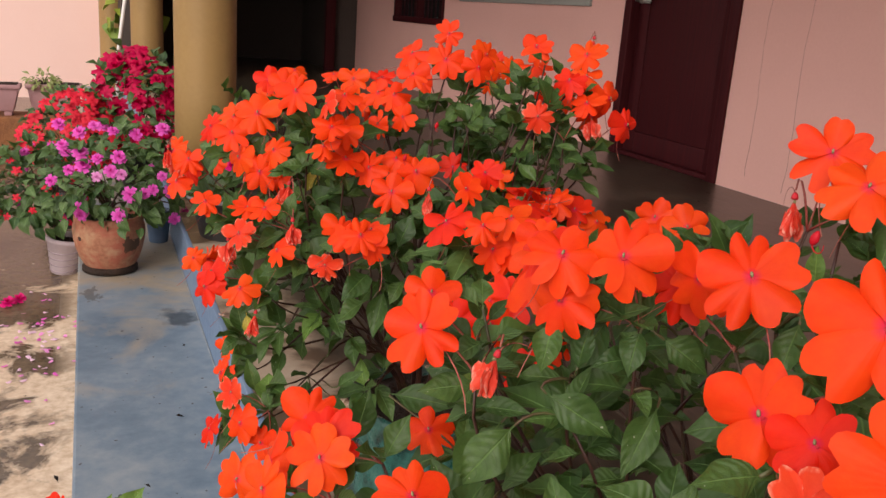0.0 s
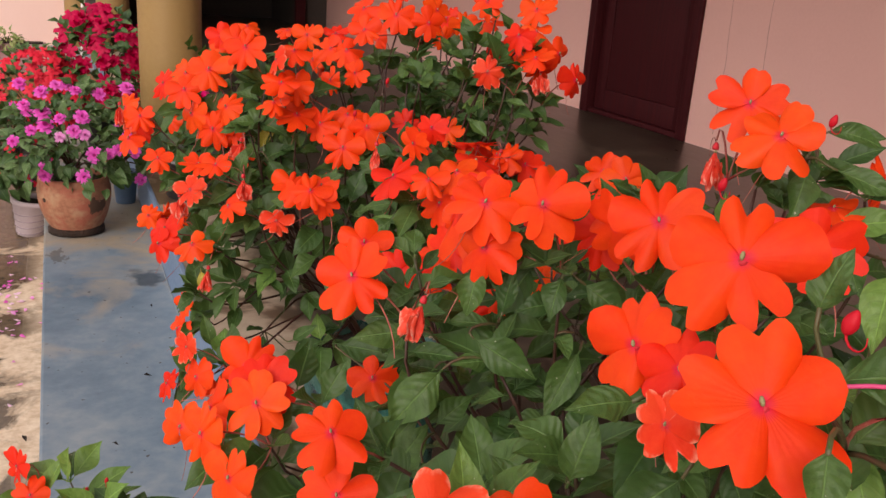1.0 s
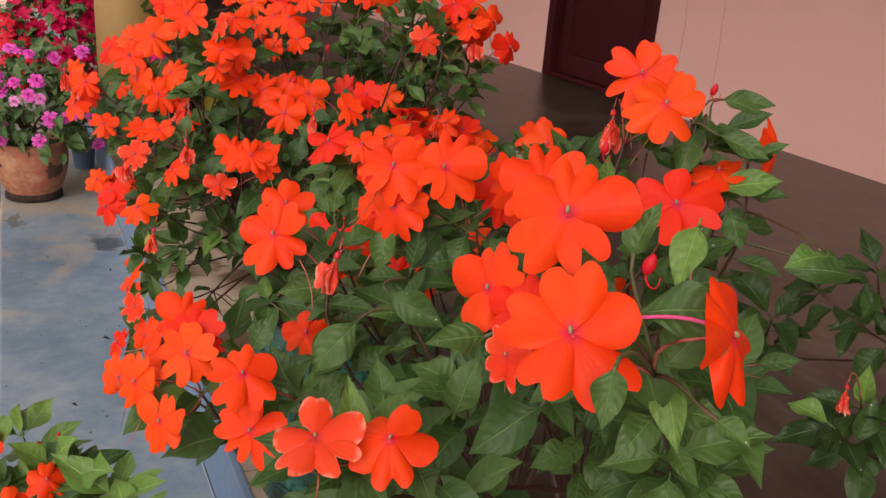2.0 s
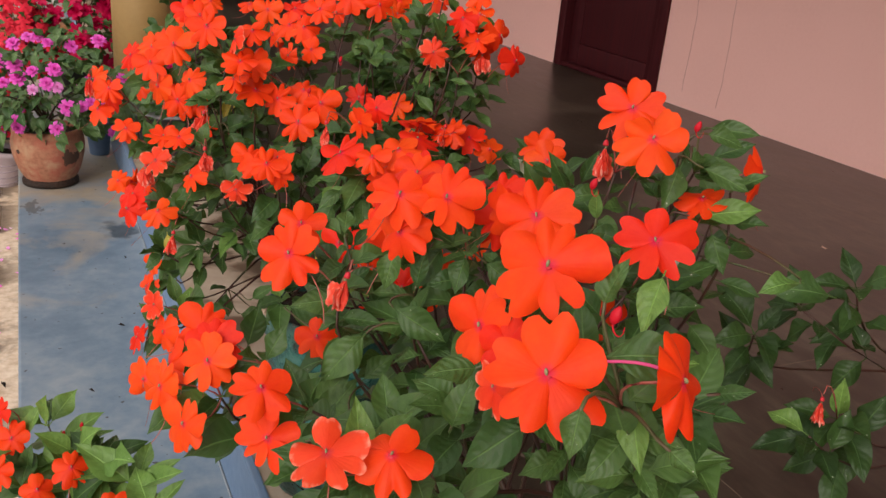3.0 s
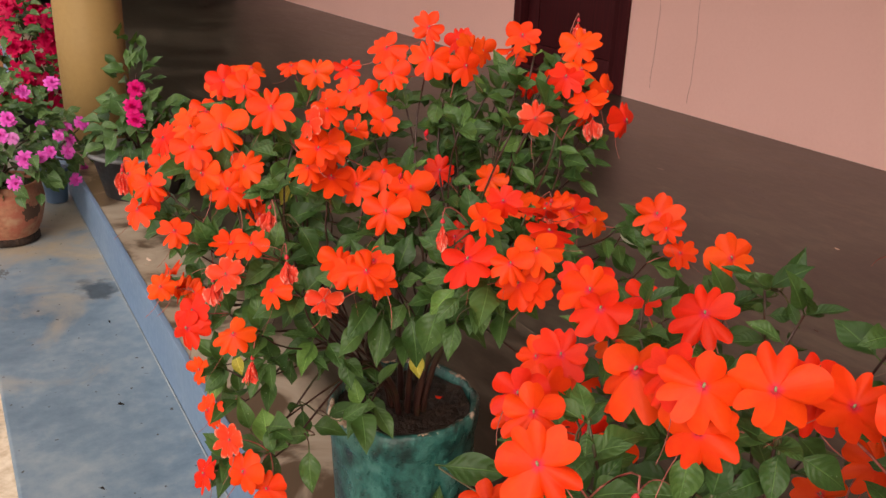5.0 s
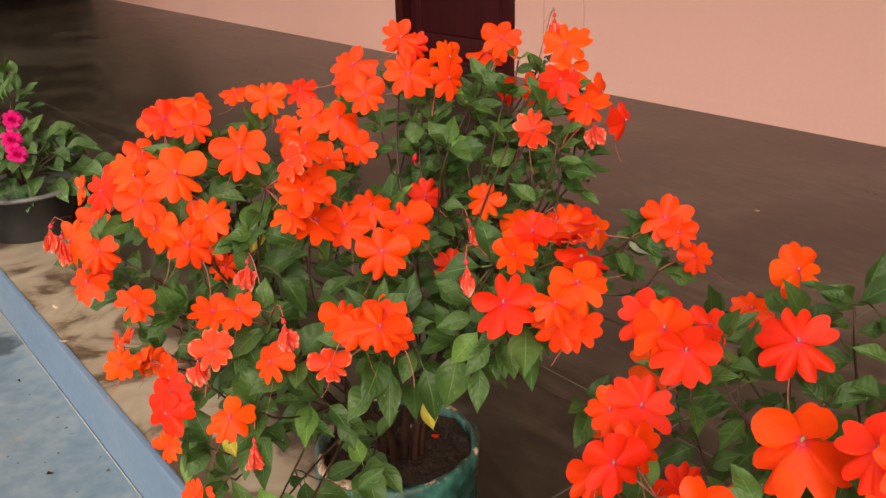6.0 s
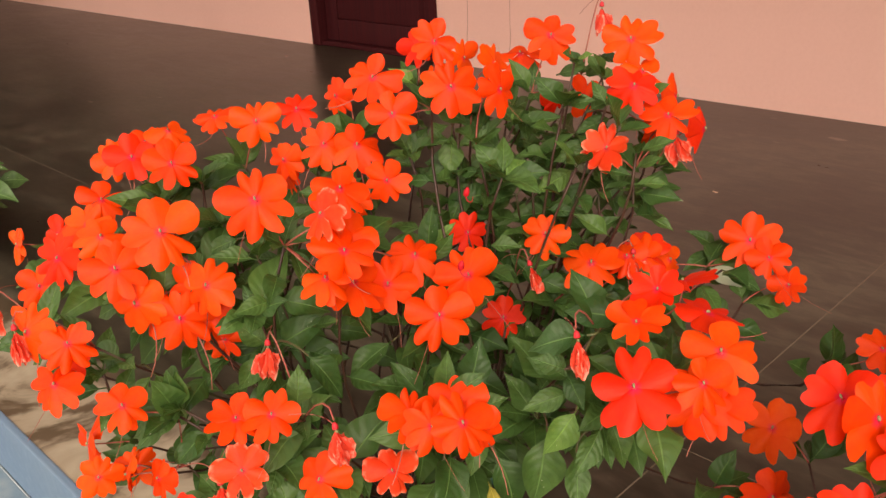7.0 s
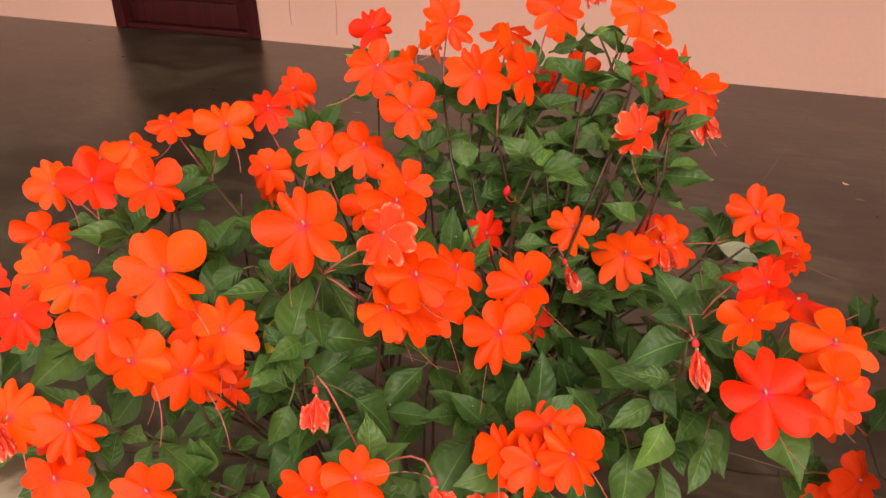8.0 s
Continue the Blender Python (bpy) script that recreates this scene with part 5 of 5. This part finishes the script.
# ---- background plants ----
def blossom_mesh(mat, layers, petals, seed, notch=0.12):
    """A whole small blossom in one mesh; several layers make a double one."""
    rng = random.Random(seed)
    bm = bmesh.new()
    uv = bm.loops.layers.uv.new("UVMap")
    for layer in range(layers):
        n = petals if layer == 0 else petals - 1
        for k in range(n):
            s = (1 - 0.21 * layer) * rng.uniform(0.9, 1.08)
            fn = petal_shape(0.80, notch, 0.12 * layer, rng.uniform(0, 6), 0.12)
            m = Matrix.Rotation(k / n * math.tau + layer * 0.6 + rng.uniform(-.1, .1), 4, "Z") @ Matrix.Rotation(radians(-8 + 27 * layer + rng.uniform(-6, 6)), 4, "X") @ Matrix.Diagonal((s, s, s, 1))
            g = [[bm.verts.new(m @ (fn(2 * i / 3 - 1, j / 3) + Vector((0, 0, 0.02 * layer + 0.01 * k)))) for i in range(4)] for j in range(4)]
            for j in range(3):
                for i in range(3):
                    f = bm.faces.new((g[j][i], g[j][i + 1], g[j + 1][i + 1], g[j + 1][i]))
                    for loop, (a, b) in zip(f.loops, ((i, j), (i + 1, j), (i + 1, j + 1), (i, j + 1))):
                        loop[uv].uv = (a / 3, b / 3)
    return mesh_of("flower", bm, mat)


SINGLE = {m.name: [blossom_mesh(m, 1, 5, s) for s in (1, 2)] for m in (CRIMSON, SCARLET, MAGENTA, ORANGE)}
DOUBLE = {m.name: [blossom_mesh(m, 4, 7, s, 0.06) for s in (1, 2)] for m in (VIOLET, PALEPINK, CRIMSON, MAGENTA)}


def bush(name, label, base, centre, radii, leaves, leaf, blossoms, count, size, seed, meshes=None, eye=(0, 0, 0.85), stems=9, spots=()):
    rng = random.Random(seed)
    meshes = meshes or LEAVES_SOFT
    base, centre, eye = Vector(base), Vector(centre), Vector(eye)
    plant = tagged(new(name), label, "plant")
    plant.matrix_basis = Matrix.Translation(base)

    def spot(shell):
        while True:
            d = Vector((rng.uniform(-1, 1), rng.uniform(-1, 1), rng.uniform(-1, 1)))
            if shell < d.length <= 1 and (shell < 0.3 or d.z > -0.55):
                k = 1 + 0.25 * noise.noise(d * 1.8 + Vector((seed, 0, 0)))
                return centre + Vector((d.x * radii[0], d.y * radii[1], d.z * radii[2])) * k, d

    for k in range(stems):
        tip, d = spot(0.5)
        pts = bezier(base, base.lerp(Vector((base.x, base.y, centre.z)), 0.6), centre.lerp(tip, 0.5), tip, 8)
        at(part("stem", tube(bmesh.new(), [q - base for q in pts], 0.005, 0.002, 5), STEM, plant), Matrix.Translation(base))
    for k in range(leaves):
        p, d = spot(0.35)
        out = (p - centre).normalized() + Vector((rng.uniform(-.8, .8), rng.uniform(-.8, .8), rng.uniform(-.7, .3)))
        at(part("leaf", rng.choice(meshes), parent=plant), leaf_pose(rng, p, out, rng.uniform(*leaf), Vector((-0.3, -0.4, 0.8))))
    for k in range(count + len(spots)):
        p = spot(0.86)[0] if k < count else Vector(spots[k - count])
        while k < count and (p - centre).dot(eye - centre) < -0.1:
            p = spot(0.86)[0]
        n = (eye - p).normalized() * 0.7 + (p - centre).normalized() * 0.6 + Vector((rng.uniform(-.3, .3), rng.uniform(-.3, .3), rng.uniform(-.1, .4)))
        s = size * rng.uniform(0.75, 1.12)
        at(part("flower", rng.choice(blossoms), parent=plant), frame_of(p, n, Vector((rng.uniform(-1, 1), 0, 1)), s))
    return plant


VIOLET_SPOTS = [(0.008, 3.12, 0.367), (0.067, 3.09, 0.354), (0.141, 3.12, 0.338), (-0.038, 3.037, 0.289), (-0.030, 3.003, 0.254), (0.014, 3.004, 0.276), (0.081, 3.005, 0.280), (0.054, 2.977, 0.239), (0.011, 2.973, 0.220), (0.086, 2.973, 0.227), (-0.041, 2.986, 0.090),
                (0.075, 2.966, 0.089), (0.158, 2.979, 0.161), (0.186, 2.996, 0.171), (0.219, 3.034, 0.209), (0.258, 3.080, 0.183), (0.244, 3.050, 0.152), (0.306, 3.152, 0.219), (0.263, 3.112, 0.039), (-0.103, 3.193, 0.360), (-0.039, 3.184, 0.334), (0.234, 3.182, 0.350), (-0.093, 3.125, 0.299)]
bush("pink_impatiens", "bushy impatiens with violet-pink double flowers in terracotta pot", (0.045, 3.14, STEP_Z + 0.18), (0.055, 3.16, 0.15), (0.22, 0.20, 0.20), 285, (0.045, 0.072), DOUBLE[VIOLET.name] * 5 + DOUBLE[PALEPINK.name], 6, 0.027, 31, spots=VIOLET_SPOTS)
bush("pink_impatiens", "trailing impatiens with pink double flowers by the riser", (0.215, 3.50, STEP_Z + 0.11), (0.24, 3.42, 0.075), (0.11, 0.12, 0.14), 90, (0.045, 0.07), DOUBLE[VIOLET.name], 4, 0.025, 32)
bush("red_impatiens", "leafy impatiens with small scarlet flowers in lilac pot", (-0.145, 3.63, YARD_Z + 0.13), (-0.18, 3.61, 0.03), (0.17, 0.17, 0.21), 280, (0.05, 0.08), SINGLE[SCARLET.name] * 3 + DOUBLE[VIOLET.name], 34, 0.021, 33)
bush("red_impatiens", "scarlet flowering impatiens in the yard", (-0.50, 3.95, YARD_Z + 0.15), (-0.42, 3.85, 0.0), (0.17, 0.16, 0.18), 110, (0.05, 0.08), SINGLE[SCARLET.name] + DOUBLE[VIOLET.name], 16, 0.02, 36)
bush("red_impatiens", "impatiens crowded with scarlet flowers", (-0.12, 4.4, YARD_Z + 0.15), (-0.065, 4.3, 0.14), (0.23, 0.2, 0.20), 280, (0.045, 0.07), SINGLE[SCARLET.name], 105, 0.031, 34)
bush("crimson_impatiens", "tall impatiens crowded with deep crimson flowers", (0.22, 4.55, STEP_Z + 0.15), (0.235, 4.45, 0.235), (0.225, 0.24, 0.32), 298, (0.06, 0.098), SINGLE[CRIMSON.name] * 3 + DOUBLE[CRIMSON.name], 105, 0.045, 35)
bush("magenta_impatiens", "young impatiens with broad green leaves in black pot", (0.455, 3.02, 0.12), (0.485, 2.99, 0.205), (0.16, 0.14, 0.095), 74, (0.08, 0.12), DOUBLE[MAGENTA.name], 0, 0.03, 37)
tall = bush("magenta_impatiens", "upright impatiens shoot with magenta double flowers", (0.43, 3.06, 0.12), (0.46, 3.05, 0.32), (0.06, 0.06, 0.18), 46, (0.06, 0.09), DOUBLE[MAGENTA.name], 0, 0.03, 38, stems=4, meshes=LEAVES)
for p in ((0.466, 3.03, 0.344), (0.437, 2.95, 0.304), (0.441, 2.94, 0.262)):
    at(part("flower", DOUBLE[MAGENTA.name][0], parent=tall), frame_of(Vector(p), Vector((-0.3, -0.9, 0.25)), Vector((0, 0, 1)), 0.034))
bush("fern", "pale green fern in a rose planter", (-0.30, 6.85, 0.12), (-0.30, 6.8, 0.15), (0.10, 0.06, 0.06), 110, (0.04, 0.07), [SINGLE[SCARLET.name][0]], 0, 0.03, 39, meshes=LEAVES_FERN)
bush("climbing_plant", "climbing plant with broad lime green leaves behind pillars", (0.40, 9.0, 0.0), (0.42, 9.0, 0.75), (0.20, 0.2, 0.55), 60, (0.16, 0.24), [SINGLE[SCARLET.name][0]], 0, 0.03, 40, meshes=LEAVES_LIME)


# ---- small things on the ground ----
DRIED = [sheet_mesh("petal", DRIED_PETAL, 4, 4, petal_shape(0.45, 0.1, 0.15, 2, 0.15)), sheet_mesh("leaf", SOIL, 4, 6, leaf_shape(0.2, -0.3, 0.9, 0.5, 2))]
PETALS_FALLEN = [sheet_mesh("petal", m, 4, 4, petal_shape(0.6, 0.1, c, s)) for m, c, s in ((VIOLET, 0.1, 1), (PALEPINK, 0.15, 2), (FADED, -0.1, 3), (FADED, 0.05, 4), (PALEPINK, 0.1, 5))]
rng = random.Random(3)
for k in range(64):
    x, y = rng.gauss(-0.185, 0.05), rng.gauss(2.85, 0.24)
    x = min(x, -0.085)
    ob = tagged(part("fallen_petal", rng.choice(PETALS_FALLEN)), "fallen pink petal lying on the damp yard", "petal", "fallen petals")
    ob.matrix_basis = pose(x, y, YARD_Z + 0.004, rng.uniform(-12, 12), rng.uniform(-12, 12), rng.uniform(0, 360)) @ Matrix.Scale(rng.uniform(0.015, 0.028), 4)
for x, y in ((-0.265, 3.28), (-0.30, 3.25)):
    ob = tagged(part("fallen_flower", DOUBLE[MAGENTA.name][0]), "fallen magenta flower on the damp yard", "flower", "fallen flowers")
    ob.matrix_basis = pose(x, y, YARD_Z + 0.012, 15, -10, 40 * x) @ Matrix.Scale(0.03, 4)

red_petal = tagged(part("fallen_petal", PETALS_RED[1][0]), "fallen red petal on the dark soil of the teal pot", "petal", "fallen petals")
red_petal.matrix_basis = pose(0.445, 0.985, 0.307, 8, 12, 60) @ Matrix.Scale(0.011, 4)

# yellowed leaves still on the plant, dry bits on the floors
for x, y, z, dx, dz, size in ((0.262, 1.02, 0.622, -0.3, -0.2, 0.040), (0.331, 0.862, 0.466, 0.1, -1.0, 0.038), (0.155, 0.93, 0.47, 0.2, -0.9, 0.03), (0.423, 0.94, 0.60, 0.2, -0.8, 0.026)):
    ob = part("leaf", LEAVES_YELLOW[0], parent=BIG, label="yellowed leaf")
    at(ob, frame_of(Vector((x, y, z)), Vector((-0.4, -0.8, 0.5)), Vector((dx, -0.2, dz)), size))
for x, y, z, turn, size in ((0.345, 2.376, 0.004, 20, 0.020), (0.312, 2.184, 0.004, 80, 0.022), (0.333, 2.36, 0.004, 140, 0.014), (0.437, 1.012, 0.304, 30, 0.016), (2.21, 1.63, 0.004, 60, 0.022), (2.29, 0.87, 0.004, 10, 0.02)):
    ob = tagged(part("fallen_petal", DRIED[0]), "dried pale petal fallen from the flowers", "petal", "fallen petals")
    ob.matrix_basis = pose(x, y, z, 6, -8, turn) @ Matrix.Scale(size, 4)
for x, y, z, turn, size in ((-0.101, 1.955, YARD_Z, 30, 0.022), (0.086, 1.62, STEP_Z, 70, 0.014), (0.178, 1.918, STEP_Z, 110, 0.02), (0.22, 2.35, STEP_Z, 10, 0.012), (-0.2, 2.45, YARD_Z, 200, 0.018), (0.12, 1.35, STEP_Z, 250, 0.012)):
    ob = tagged(part("dry_leaf", DRIED[1]), "curled dark scrap of dry leaf", "leaf", "dry leaves")
    ob.matrix_basis = pose(x, y, z + 0.004, 5, 10, turn) @ Matrix.Scale(size, 4)
